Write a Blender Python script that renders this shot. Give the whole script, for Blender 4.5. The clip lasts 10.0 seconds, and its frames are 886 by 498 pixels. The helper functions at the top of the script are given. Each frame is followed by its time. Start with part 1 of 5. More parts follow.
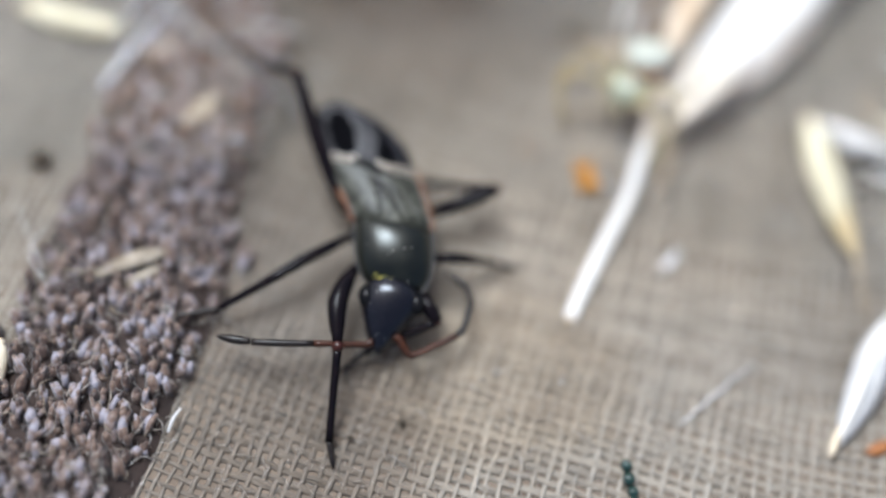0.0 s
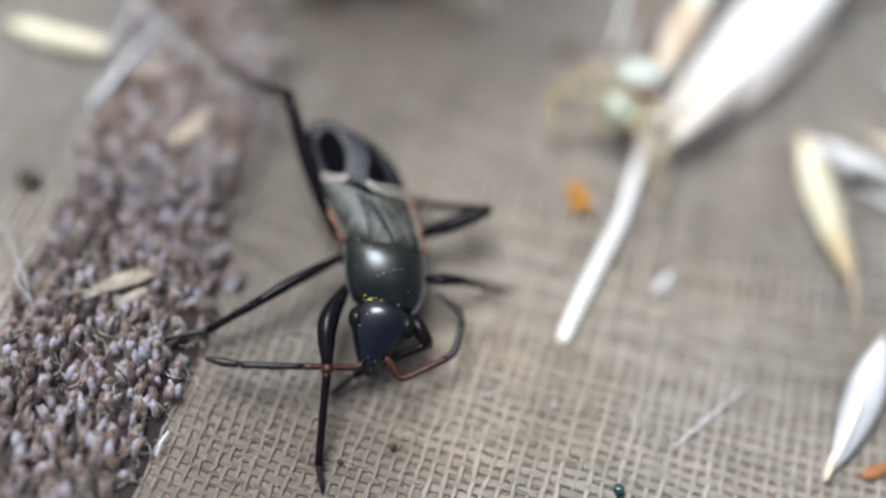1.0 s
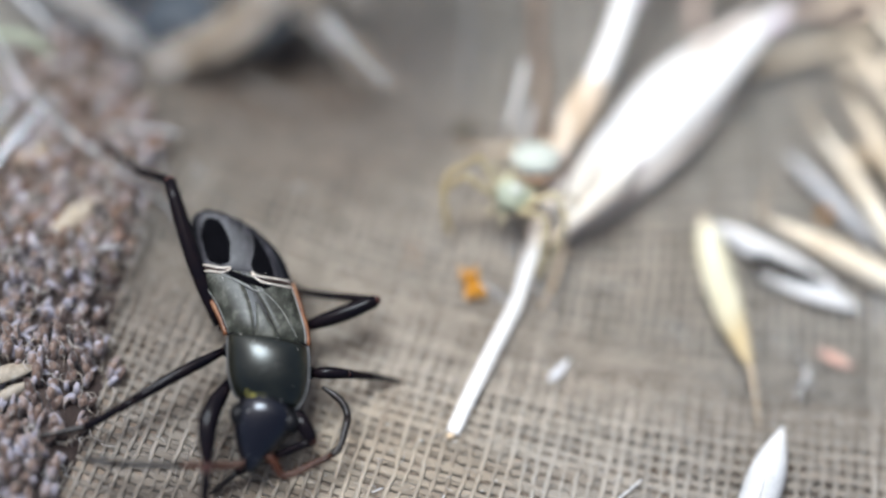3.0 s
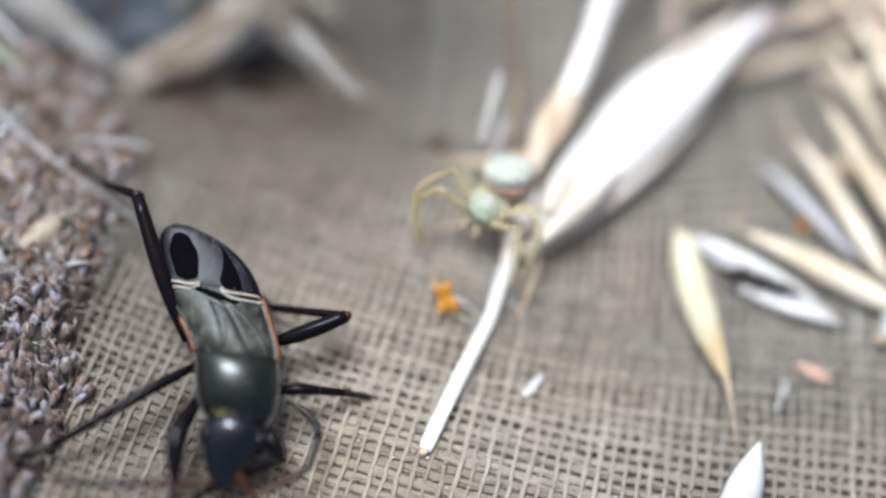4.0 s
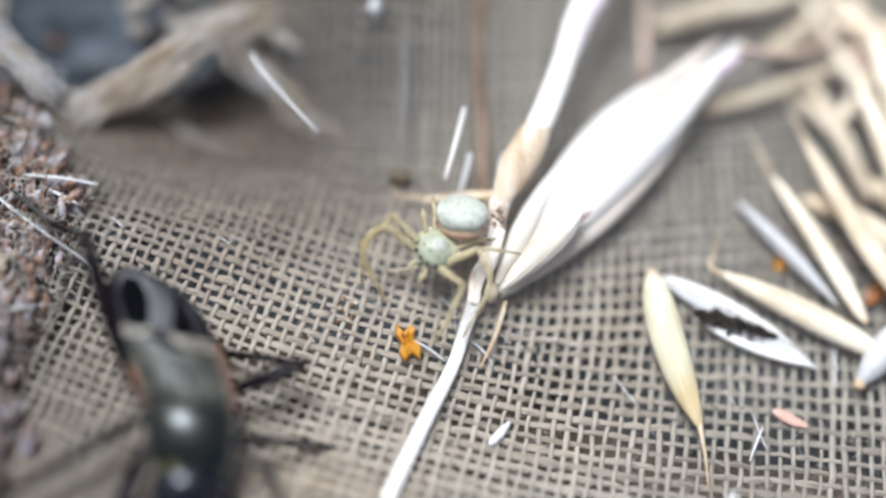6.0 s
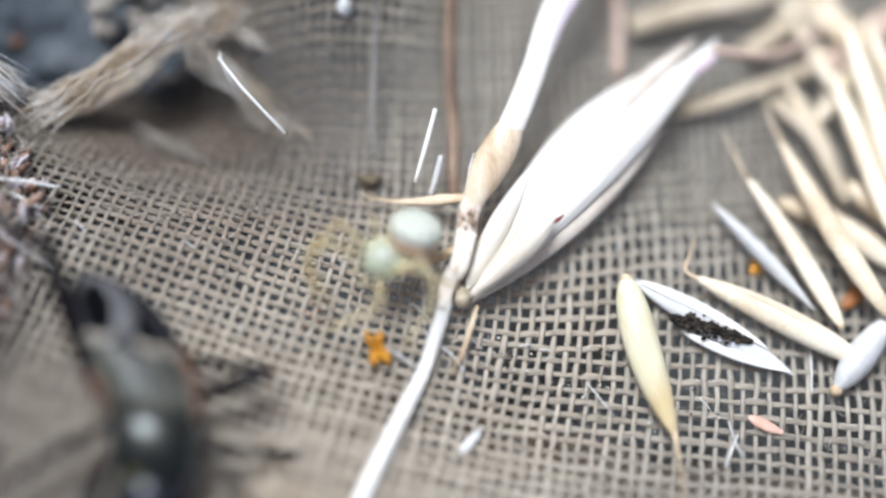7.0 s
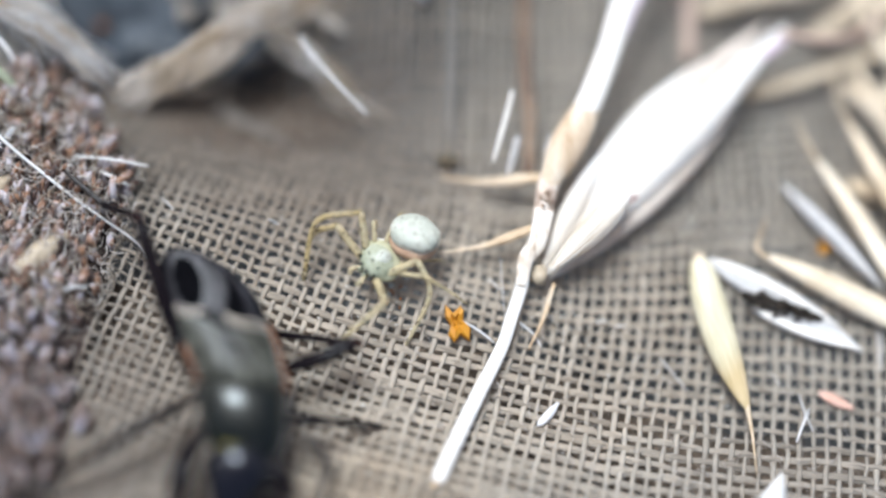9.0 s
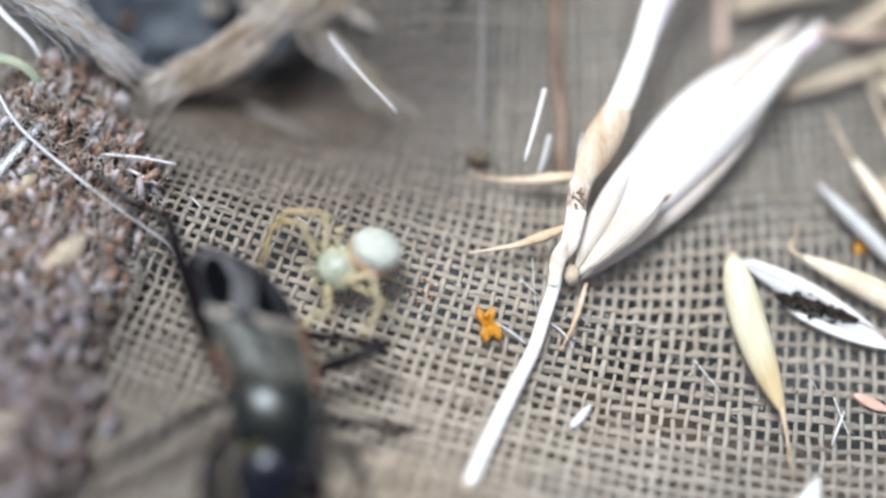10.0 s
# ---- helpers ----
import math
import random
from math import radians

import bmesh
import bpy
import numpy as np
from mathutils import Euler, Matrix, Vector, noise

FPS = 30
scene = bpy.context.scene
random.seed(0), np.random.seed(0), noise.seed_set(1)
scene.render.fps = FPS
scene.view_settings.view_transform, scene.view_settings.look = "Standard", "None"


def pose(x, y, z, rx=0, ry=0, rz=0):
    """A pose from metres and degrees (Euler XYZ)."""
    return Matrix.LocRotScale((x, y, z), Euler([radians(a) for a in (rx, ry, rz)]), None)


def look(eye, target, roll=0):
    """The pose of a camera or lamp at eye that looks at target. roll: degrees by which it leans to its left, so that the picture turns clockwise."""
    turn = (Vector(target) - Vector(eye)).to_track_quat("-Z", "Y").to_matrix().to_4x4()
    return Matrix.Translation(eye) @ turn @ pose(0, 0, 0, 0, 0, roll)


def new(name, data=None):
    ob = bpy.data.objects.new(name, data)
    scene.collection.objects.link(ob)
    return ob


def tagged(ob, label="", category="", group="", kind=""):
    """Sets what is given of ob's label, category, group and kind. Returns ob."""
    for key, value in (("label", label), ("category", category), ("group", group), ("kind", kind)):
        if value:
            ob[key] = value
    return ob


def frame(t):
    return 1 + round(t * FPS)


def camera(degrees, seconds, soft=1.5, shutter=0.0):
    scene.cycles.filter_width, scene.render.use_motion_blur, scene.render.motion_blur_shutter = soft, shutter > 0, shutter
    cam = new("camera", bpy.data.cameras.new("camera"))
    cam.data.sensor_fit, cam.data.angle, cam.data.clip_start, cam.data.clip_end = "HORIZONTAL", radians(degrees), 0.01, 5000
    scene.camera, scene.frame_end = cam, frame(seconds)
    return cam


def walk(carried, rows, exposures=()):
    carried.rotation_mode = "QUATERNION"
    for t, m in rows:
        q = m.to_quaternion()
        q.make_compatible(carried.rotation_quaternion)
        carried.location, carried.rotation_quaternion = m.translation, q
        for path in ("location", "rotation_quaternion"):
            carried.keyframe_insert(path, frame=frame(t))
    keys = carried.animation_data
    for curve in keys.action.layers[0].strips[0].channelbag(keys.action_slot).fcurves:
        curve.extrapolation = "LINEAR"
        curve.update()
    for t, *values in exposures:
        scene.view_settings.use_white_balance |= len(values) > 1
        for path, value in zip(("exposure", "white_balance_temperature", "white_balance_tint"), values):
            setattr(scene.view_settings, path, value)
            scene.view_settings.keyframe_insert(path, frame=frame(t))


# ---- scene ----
MM = 0.001  # everything below is written in millimetres

# ---- camera: eye in mm, then heading to the left, pitch and roll in degrees ----
cam = camera(32.5, 10.0, soft=2.6)
cam.data.dof.use_dof = True
cam.data.dof.focus_distance = 37.2 * MM
cam.data.dof.aperture_fstop = 8.4
cam.data.dof.aperture_blades = 0
EYES = [
    (0.0, -2.476, -13.659, 37.120, -10.477, -69.371, 10.417),
    (0.5, -2.194, -14.020, 36.831, -9.059, -68.792, 9.047),
    (1.0, -2.203, -13.124, 36.929, -10.277, -69.226, 10.272),
    (1.5, -1.656, -12.650, 36.868, -10.775, -69.263, 10.671),
    (2.0, -1.144, -12.119, 36.984, -11.197, -69.187, 11.099),
    (2.5, -0.453, -11.424, 37.016, -11.760, -68.935, 11.599),
    (4.0, 0.980, -10.485, 36.694, -11.666, -68.730, 11.156),
    (4.5, 0.840, -10.332, 36.430, -13.053, -68.517, 12.450),
    (5.0, 0.979, -9.706, 36.219, -13.846, -68.679, 13.217),
    (5.5, 1.133, -9.230, 35.979, -13.819, -68.754, 13.176),
    (7.0, 1.602, -8.516, 35.126, -16.708, -68.527, 15.822),
    (7.5, 1.311, -8.672, 34.918, -16.413, -68.918, 15.476),
    (8.0, 1.070, -8.646, 35.131, -16.521, -69.022, 15.732),
    (8.5, 0.693, -9.074, 35.188, -16.044, -68.887, 15.257),
    (9.0, 0.026, -9.352, 35.629, -14.877, -68.619, 14.279),
    (9.5, -0.194, -9.091, 35.474, -14.349, -68.503, 13.859),
    (10.0, -0.544, -8.892, 35.263, -14.582, -69.145, 14.130),
]


def aim(x, y, z, yaw, pitch, roll):
    yaw, pitch = radians(yaw), radians(pitch)
    ahead = Vector((-math.sin(yaw) * math.cos(pitch), math.cos(yaw) * math.cos(pitch), math.sin(pitch)))
    eye = Vector((x, y, z)) * MM
    return look(eye, eye + ahead, roll)


walk(cam, [(t, aim(*row)) for t, *row in EYES], exposures=[(0.0, 1.0), (10.0, 1.0)])

# ---- light: a bright hazy sky, the sun a wide soft patch high behind and to one side ----
SUN_AZIMUTH, SUN_ELEVATION = 124.0, 64.0
world = bpy.data.worlds.new("sky")
scene.world = world
world.use_nodes = True
nt = world.node_tree
sky = nt.nodes.new("ShaderNodeTexSky")
sky.sky_type = "NISHITA"
sky.sun_disc = False
sky.sun_elevation = radians(SUN_ELEVATION)
sky.sun_rotation = radians(90 - SUN_AZIMUTH)
sky.air_density, sky.dust_density, sky.ozone_density = 0.9, 6.0, 0.8
nt.links.new(sky.outputs[0], nt.nodes["Background"].inputs[0])
nt.nodes["Background"].inputs[1].default_value = 0.072
sun = new("sun", bpy.data.lights.new("sun", "SUN"))
sun.data.energy = 2.15
sun.data.angle = radians(26)
sun.data.color = (0.82, 0.962, 1.10)
sun_from = Vector((math.cos(radians(SUN_AZIMUTH)) * math.cos(radians(SUN_ELEVATION)),
                   math.sin(radians(SUN_AZIMUTH)) * math.cos(radians(SUN_ELEVATION)), math.sin(radians(SUN_ELEVATION))))
sun.matrix_world = look(sun_from, (0, 0, 0))


# ---- materials ----
def material(name, colours, scale=3.0, stretch=(1, 1, 1), rough=0.6, bump=0.02, fine=18.0, spec=0.5, coat=0.0, coat_rough=0.12,
             through_light=0.0, clear=0.0, alpha=1.0, turn=0.0, tint=(1, 1, 1), island=0.0, thing=0.0, sheen=0.0, spots=None, tone_patches=()):
    """A surface with two scales of colour noise. scale and fine are per millimetre; bump is its relief in millimetres."""
    m = bpy.data.materials.new(name)
    m.use_nodes = True
    t = m.node_tree
    bsdf = t.nodes["Principled BSDF"]
    co = t.nodes.new("ShaderNodeTexCoord")
    mp = t.nodes.new("ShaderNodeMapping")
    mp.inputs["Scale"].default_value = [1000 * s for s in stretch]
    spun = t.nodes.new("ShaderNodeMapping")
    spun.inputs["Rotation"].default_value = (0, 0, radians(turn))
    t.links.new(co.outputs["Object"], spun.inputs[0])
    t.links.new(spun.outputs[0], mp.inputs[0])
    coarse = t.nodes.new("ShaderNodeTexNoise")
    coarse.inputs["Scale"].default_value = scale
    coarse.inputs["Detail"].default_value = 4
    small = t.nodes.new("ShaderNodeTexNoise")
    small.inputs["Scale"].default_value = fine
    small.inputs["Detail"].default_value = 3
    for n in (coarse, small):
        t.links.new(mp.outputs[0], n.inputs[0])
    mixed = t.nodes.new("ShaderNodeMath")
    mixed.operation = "MULTIPLY_ADD"
    t.links.new(small.outputs[0], mixed.inputs[0])
    mixed.inputs[1].default_value = 0.45
    shift = t.nodes.new("ShaderNodeMath")
    shift.operation = "MULTIPLY_ADD"
    t.links.new(coarse.outputs[0], shift.inputs[0])
    shift.inputs[1].default_value = 1.1
    shift.inputs[2].default_value = -0.27
    t.links.new(shift.outputs[0], mixed.inputs[2])
    value = mixed.outputs[0]
    for amount, node, out in ((island, "ShaderNodeNewGeometry", "Random Per Island"), (thing, "ShaderNodeObjectInfo", "Random")):
        if amount:
            g = t.nodes.new(node)
            a = t.nodes.new("ShaderNodeMath")
            a.operation = "MULTIPLY_ADD"
            t.links.new(g.outputs[out], a.inputs[0])
            a.inputs[1].default_value = amount
            b = t.nodes.new("ShaderNodeMath")
            b.operation = "ADD"
            t.links.new(value, b.inputs[0])
            b.inputs[1].default_value = -amount / 2
            t.links.new(b.outputs[0], a.inputs[2])
            value = a.outputs[0]
    ramp = t.nodes.new("ShaderNodeValToRGB")
    els = ramp.color_ramp.elements
    while len(els) < len(colours):
        els.new(0.5)
    for n, c in enumerate(colours):
        els[n].position = 0.22 + 0.56 * n / max(1, len(colours) - 1)
        els[n].color = (*c, 1)
    t.links.new(value, ramp.inputs[0])
    colour = ramp.outputs[0]
    if spots:
        dot_scale, dot_size, dot_colour = spots
        vor = t.nodes.new("ShaderNodeTexVoronoi")
        vor.inputs["Scale"].default_value = dot_scale
        t.links.new(mp.outputs[0], vor.inputs[0])
        less = t.nodes.new("ShaderNodeMath")
        less.operation = "LESS_THAN"
        less.inputs[1].default_value = dot_size
        t.links.new(vor.outputs["Distance"], less.inputs[0])
        mix = t.nodes.new("ShaderNodeMix")
        mix.data_type = "RGBA"
        t.links.new(less.outputs[0], mix.inputs[0])
        t.links.new(colour, mix.inputs[6])
        mix.inputs[7].default_value = (*dot_colour, 1)
        colour = mix.outputs[2]
        if alpha < 1:
            solid = t.nodes.new("ShaderNodeMath")
            solid.operation = "MAXIMUM"
            t.links.new(less.outputs[0], solid.inputs[0])
            solid.inputs[1].default_value = alpha
            t.links.new(solid.outputs[0], bsdf.inputs["Alpha"])
    # soft-edged patches multiplied into the colour; on the threads some paint in shade
    for sx, sy, rx, ry, patch_colour in tone_patches:
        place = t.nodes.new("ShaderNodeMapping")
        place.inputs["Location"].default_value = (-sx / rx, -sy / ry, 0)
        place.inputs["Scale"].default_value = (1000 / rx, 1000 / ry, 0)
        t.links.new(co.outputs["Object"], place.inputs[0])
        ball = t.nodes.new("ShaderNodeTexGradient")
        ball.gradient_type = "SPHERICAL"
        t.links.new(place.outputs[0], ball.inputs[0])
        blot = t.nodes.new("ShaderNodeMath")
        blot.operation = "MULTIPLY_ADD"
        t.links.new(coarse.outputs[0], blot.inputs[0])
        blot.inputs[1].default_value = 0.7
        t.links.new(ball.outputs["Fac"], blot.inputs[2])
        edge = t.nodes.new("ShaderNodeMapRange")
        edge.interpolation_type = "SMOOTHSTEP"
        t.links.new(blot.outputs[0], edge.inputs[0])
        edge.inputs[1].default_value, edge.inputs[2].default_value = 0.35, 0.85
        toned = t.nodes.new("ShaderNodeMix")
        toned.data_type = "RGBA"
        toned.blend_type = "MULTIPLY"
        t.links.new(edge.outputs[0], toned.inputs[0])
        t.links.new(colour, toned.inputs[6])
        toned.inputs[7].default_value = (*patch_colour, 1)
        colour = toned.outputs[2]
    t.links.new(colour, bsdf.inputs["Base Color"])
    rr = t.nodes.new("ShaderNodeMapRange")
    t.links.new(small.outputs[0], rr.inputs[0])
    rr.inputs[3].default_value, rr.inputs[4].default_value = max(0.03, rough - 0.12), min(1, rough + 0.12)
    t.links.new(rr.outputs[0], bsdf.inputs["Roughness"])
    bsdf.inputs["Specular IOR Level"].default_value = spec
    bsdf.inputs["Specular Tint"].default_value = (*tint, 1)
    bsdf.inputs["Coat Weight"].default_value = coat
    bsdf.inputs["Coat Roughness"].default_value = coat_rough
    bsdf.inputs["Transmission Weight"].default_value = clear
    bsdf.inputs["Alpha"].default_value = alpha
    bsdf.inputs["IOR"].default_value = 1.4
    bsdf.inputs["Sheen Weight"].default_value = sheen
    if bump:
        bp = t.nodes.new("ShaderNodeBump")
        bp.inputs["Strength"].default_value = 0.7
        bp.inputs["Distance"].default_value = bump * MM
        t.links.new(small.outputs[0], bp.inputs["Height"])
        t.links.new(bp.outputs[0], bsdf.inputs["Normal"])
    if through_light:
        tr = t.nodes.new("ShaderNodeBsdfTranslucent")
        t.links.new(colour, tr.inputs[0])
        mx = t.nodes.new("ShaderNodeMixShader")
        mx.inputs[0].default_value = through_light
        t.links.new(bsdf.outputs[0], mx.inputs[1])
        t.links.new(tr.outputs[0], mx.inputs[2])
        t.links.new(mx.outputs[0], t.nodes["Material Output"].inputs[0])
    return m


# Colour patches on the threads; third and fourth paint shade into the hollow.
SHADE_AND_TONES = ((-5.4, -3.0, 6.0, 9.5, (0.56, 0.535, 0.525)), (7.0, -6.0, 12.0, 5.5, (0.88, 0.875, 0.88)), (-0.8, 8.8, 7.5, 6.5, (0.52, 0.485, 0.46)), (-0.7, 8.5, 3.8, 2.4, (0.60, 0.54, 0.49)), (3.0, 2.2, 10.0, 5.5, (1.0, 0.965, 0.93)), (-3.2, -5.6, 4.5, 4.0, (0.74, 0.70, 0.66)), (13.0, -2.2, 6.0, 3.4, (0.80, 0.79, 0.79)), (1.4, -3.4, 4.5, 3.0, (0.95, 0.89, 0.81)))
WARP = material("pale_thread", [(0.367, 0.323, 0.265), (0.465, 0.414, 0.343), (0.570, 0.513, 0.433)], 0.5, (1.8, 0.35, 1), fine=12, rough=0.4, bump=0.03, thing=0.35, through_light=0.3, sheen=0.2, tone_patches=SHADE_AND_TONES)
WEFT = material("brown_thread", [(0.315, 0.273, 0.220), (0.415, 0.364, 0.295), (0.516, 0.456, 0.377)], 0.5, (0.35, 1.8, 1), fine=12, rough=0.5, bump=0.04, thing=0.35, through_light=0.3, sheen=0.2, tone_patches=SHADE_AND_TONES)
LINING = material("lining_cloth", [(0.145, 0.108, 0.08), (0.22, 0.173, 0.132)], 0.6, fine=6, rough=0.9, bump=0.05)
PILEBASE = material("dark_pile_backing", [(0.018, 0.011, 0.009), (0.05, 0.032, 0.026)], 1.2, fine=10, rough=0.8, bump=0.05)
OUTER = material("outer_cloth", [(0.21, 0.185, 0.155), (0.29, 0.26, 0.22)], 0.3, fine=4, rough=0.8, bump=0.1)
SOIL = material("soil", [(0.06, 0.062, 0.062), (0.13, 0.132, 0.132), (0.22, 0.22, 0.218)], 0.6, fine=5, rough=0.85, bump=0.1)
DARKSOIL = material("dark_soil", [(0.018, 0.024, 0.031), (0.058, 0.070, 0.084), (0.13, 0.142, 0.155)], 0.6, fine=5, rough=0.85, bump=0.1)
PILE = material("brown_pile", [(0.022, 0.014, 0.014), (0.068, 0.039, 0.030), (0.19, 0.124, 0.092), (0.32, 0.298, 0.34)], 1.8, fine=9, rough=0.36, bump=0.01, island=0.5, sheen=0.3, through_light=0.1)
RUSTPILE = material("rusty_pile", [(0.040, 0.020, 0.015), (0.135, 0.064, 0.038), (0.31, 0.165, 0.092), (0.50, 0.46, 0.49)], 1.8, fine=10, rough=0.42, bump=0.01, island=0.7, sheen=0.3, through_light=0.15)
FUZZ = material("fibre_fuzz", [(0.33, 0.26, 0.19), (0.64, 0.60, 0.56)], 1, rough=0.4, bump=0, island=0.6, through_light=0.2)
BLACK = material("black_chitin", [(0.004, 0.004, 0.005), (0.008, 0.008, 0.009)], 3, fine=28, rough=0.2, bump=0.001, spec=0.2)
HEADM = material("head_chitin", [(0.002, 0.002, 0.004), (0.005, 0.004, 0.006)], 3, fine=34, rough=0.26, bump=0.0014, spec=0.22, tint=(0.45, 0.68, 1.0), coat=0.9, coat_rough=0.2)
PRONO = material("pronotum_chitin", [(0.0015, 0.002, 0.001), (0.004, 0.0045, 0.0025), (0.010, 0.010, 0.006)], 2.2, fine=24, rough=0.34, bump=0.0020, spec=0.24, tint=(0.74, 0.95, 0.91), coat=0.85, coat_rough=0.26)
CORIUM = material("wing_leather", [(0.008, 0.009, 0.006), (0.032, 0.033, 0.025), (0.105, 0.105, 0.086)], 3.4, (1.2, 0.9, 1), fine=18, rough=0.36, bump=0.004, spec=0.35)
MEMBRANE = material("wing_membrane", [(0.005, 0.005, 0.006), (0.024, 0.023, 0.027), (0.068, 0.065, 0.072)], 2.0, (1, 0.5, 1), fine=9, rough=0.38, bump=0.002, spec=0.3)
VELVET = material("black_wing_patch", [(0.0015, 0.0015, 0.002), (0.003, 0.003, 0.004)], 3, rough=0.8, bump=0.002, spec=0.03)
CREAM = material("cream_wing_vein", [(0.42, 0.36, 0.29), (0.62, 0.56, 0.48)], 4, rough=0.45, bump=0.01)
RUST = material("rusty_wing_edge", [(0.09, 0.030, 0.012), (0.19, 0.068, 0.024), (0.28, 0.13, 0.06)], 2.5, rough=0.35, bump=0.01, through_light=0.1)
GREYRIM = material("grey_pronotum_edge", [(0.05, 0.05, 0.05), (0.12, 0.117, 0.115)], 3, rough=0.5, bump=0.002, spec=0.12)
SUTURE = material("pale_wing_suture", [(0.15, 0.15, 0.135), (0.30, 0.295, 0.27)], 3, rough=0.4, bump=0.01)
LEG = material("black_leg", [(0.003, 0.003, 0.005), (0.008, 0.005, 0.006)], 2.5, fine=20, rough=0.18, bump=0.001, spec=0.15)
JOINT = material("red_brown_joint", [(0.022, 0.006, 0.005), (0.055, 0.014, 0.009)], 3, rough=0.3, bump=0.006)
AMBER = material("amber_antenna", [(0.032, 0.010, 0.005), (0.075, 0.024, 0.011)], 3, rough=0.35, bump=0.006, through_light=0.15)
DARKANT = material("dark_antenna", [(0.005, 0.004, 0.004), (0.018, 0.012, 0.010)], 3, rough=0.4, bump=0.006)
POLLEN = material("yellow_pollen", [(0.35, 0.30, 0.05), (0.55, 0.50, 0.14)], 5, rough=0.7, bump=0.01)
SPIDERM = material("pale_green_spider", [(0.29, 0.31, 0.21), (0.43, 0.455, 0.335), (0.56, 0.575, 0.47)], 3.0, fine=14, alpha=0.82, rough=0.3, bump=0.008, through_light=0.2)
SPEDGE = material("clear_spider_edge", [(0.46, 0.45, 0.28), (0.64, 0.63, 0.45)], 2.4, fine=14, rough=0.25, bump=0.002, through_light=0.25, alpha=0.85)
SPABD = material("white_spider_abdomen", [(0.38, 0.40, 0.34), (0.50, 0.52, 0.45), (0.60, 0.61, 0.55)], 4, fine=14, rough=0.4, bump=0.03, through_light=0.12, spots=(8.0, 0.2, (0.14, 0.10, 0.06)))
SPBELLY = material("pinkish_spider_flank", [(0.44, 0.27, 0.17), (0.58, 0.40, 0.28)], 3, rough=0.5, bump=0.01, through_light=0.2)
SPLEG = material("speckled_spider_leg", [(0.58, 0.46, 0.25), (0.78, 0.69, 0.46)], 2, fine=14, rough=0.3, bump=0.002, through_light=0.08, alpha=0.54, spots=(8.0, 0.27, (0.07, 0.045, 0.02)))
SPSHIN = material("amber_spider_shin", [(0.48, 0.36, 0.15), (0.66, 0.53, 0.30)], 2, fine=14, rough=0.3, bump=0.002, through_light=0.08, alpha=0.5, spots=(9.0, 0.28, (0.07, 0.045, 0.02)))
EYES_DARK = material("spider_eye", [(0.004, 0.004, 0.004), (0.008, 0.008, 0.008)], 3, rough=0.15, bump=0)
WHITEHUSK = material("white_papery_husk", [(0.85, 0.81, 0.75), (0.91, 0.88, 0.83), (0.94, 0.92, 0.89)], 0.6, (1, 1, 1), 0.5, 0.006, 9, through_light=0.2)
GLUME = material("streaked_white_husk", [(0.72, 0.66, 0.57), (0.88, 0.85, 0.80), (0.94, 0.925, 0.90), (0.95, 0.94, 0.92)], 0.9, (5.0, 0.45, 1), 0.45, 0.012, 5, through_light=0.32, turn=45, tone_patches=((0.4, 0.5, 2.4, 2.4, (0.93, 0.89, 0.83)),))
BEIGEHUSK = material("beige_papery_husk", [(0.64, 0.55, 0.46), (0.79, 0.71, 0.63), (0.87, 0.82, 0.76)], 0.8, rough=0.5, bump=0.02, fine=9, through_light=0.35)
PURPLE = material("purple_flushed_husk", [(0.66, 0.51, 0.60), (0.83, 0.74, 0.78)], 1.0, rough=0.5, bump=0.01, through_light=0.2)
REDTIP = material("dark_red_husk", [(0.12, 0.02, 0.018), (0.22, 0.05, 0.04)], 1.0, rough=0.5, bump=0.01)
SHEATH = material("tan_stem_sheath", [(0.42, 0.28, 0.16), (0.62, 0.47, 0.31), (0.76, 0.66, 0.52)], 0.9, rough=0.45, bump=0.02, fine=8, through_light=0.15)
PALESHEATH = material("pale_streaked_sheath", [(0.48, 0.33, 0.20), (0.69, 0.55, 0.40), (0.82, 0.74, 0.62)], 0.9, (3, 0.6, 1), 0.45, 0.01, 8, through_light=0.2)
BURNT = material("brown_stem_node", [(0.17, 0.095, 0.07), (0.58, 0.47, 0.38), (0.80, 0.75, 0.68)], 2.6, (2.0, 0.8, 1), rough=0.6, bump=0.03, fine=9)
NECK = material("mottled_stalk_top", [(0.46, 0.345, 0.25), (0.76, 0.68, 0.58), (0.86, 0.83, 0.78)], 2.4, (1.6, 0.6, 1), rough=0.5, bump=0.02, fine=9)
STRAWM = material("bleached_straw", [(0.72, 0.69, 0.64), (0.85, 0.83, 0.80)], 0.8, rough=0.45, bump=0.015, fine=9, through_light=0.15)
GREENOAT = material("pale_green_oat", [(0.50, 0.44, 0.28), (0.60, 0.545, 0.385), (0.69, 0.645, 0.50)], 0.8, (4.5, 0.5, 1), rough=0.34, bump=0.012, fine=4, spec=0.5, turn=-15, tone_patches=((0.5, -1.9, 1.5, 1.7, (0.92, 0.79, 0.64)),))
TANOAT = material("straw_yellow_oat", [(0.46, 0.35, 0.225), (0.64, 0.53, 0.385), (0.77, 0.69, 0.55)], 0.7, rough=0.42, bump=0.012, fine=9, thing=0.35)
BLUEHUSK = material("bluish_white_husk", [(0.52, 0.515, 0.51), (0.73, 0.72, 0.705)], 0.9, rough=0.4, bump=0.015, fine=8, through_light=0.2)
SMUT = material("black_smut", [(0.006, 0.004, 0.003), (0.022, 0.016, 0.011), (0.06, 0.046, 0.034)], 3, fine=12, island=0.5, rough=0.95, bump=0.08)
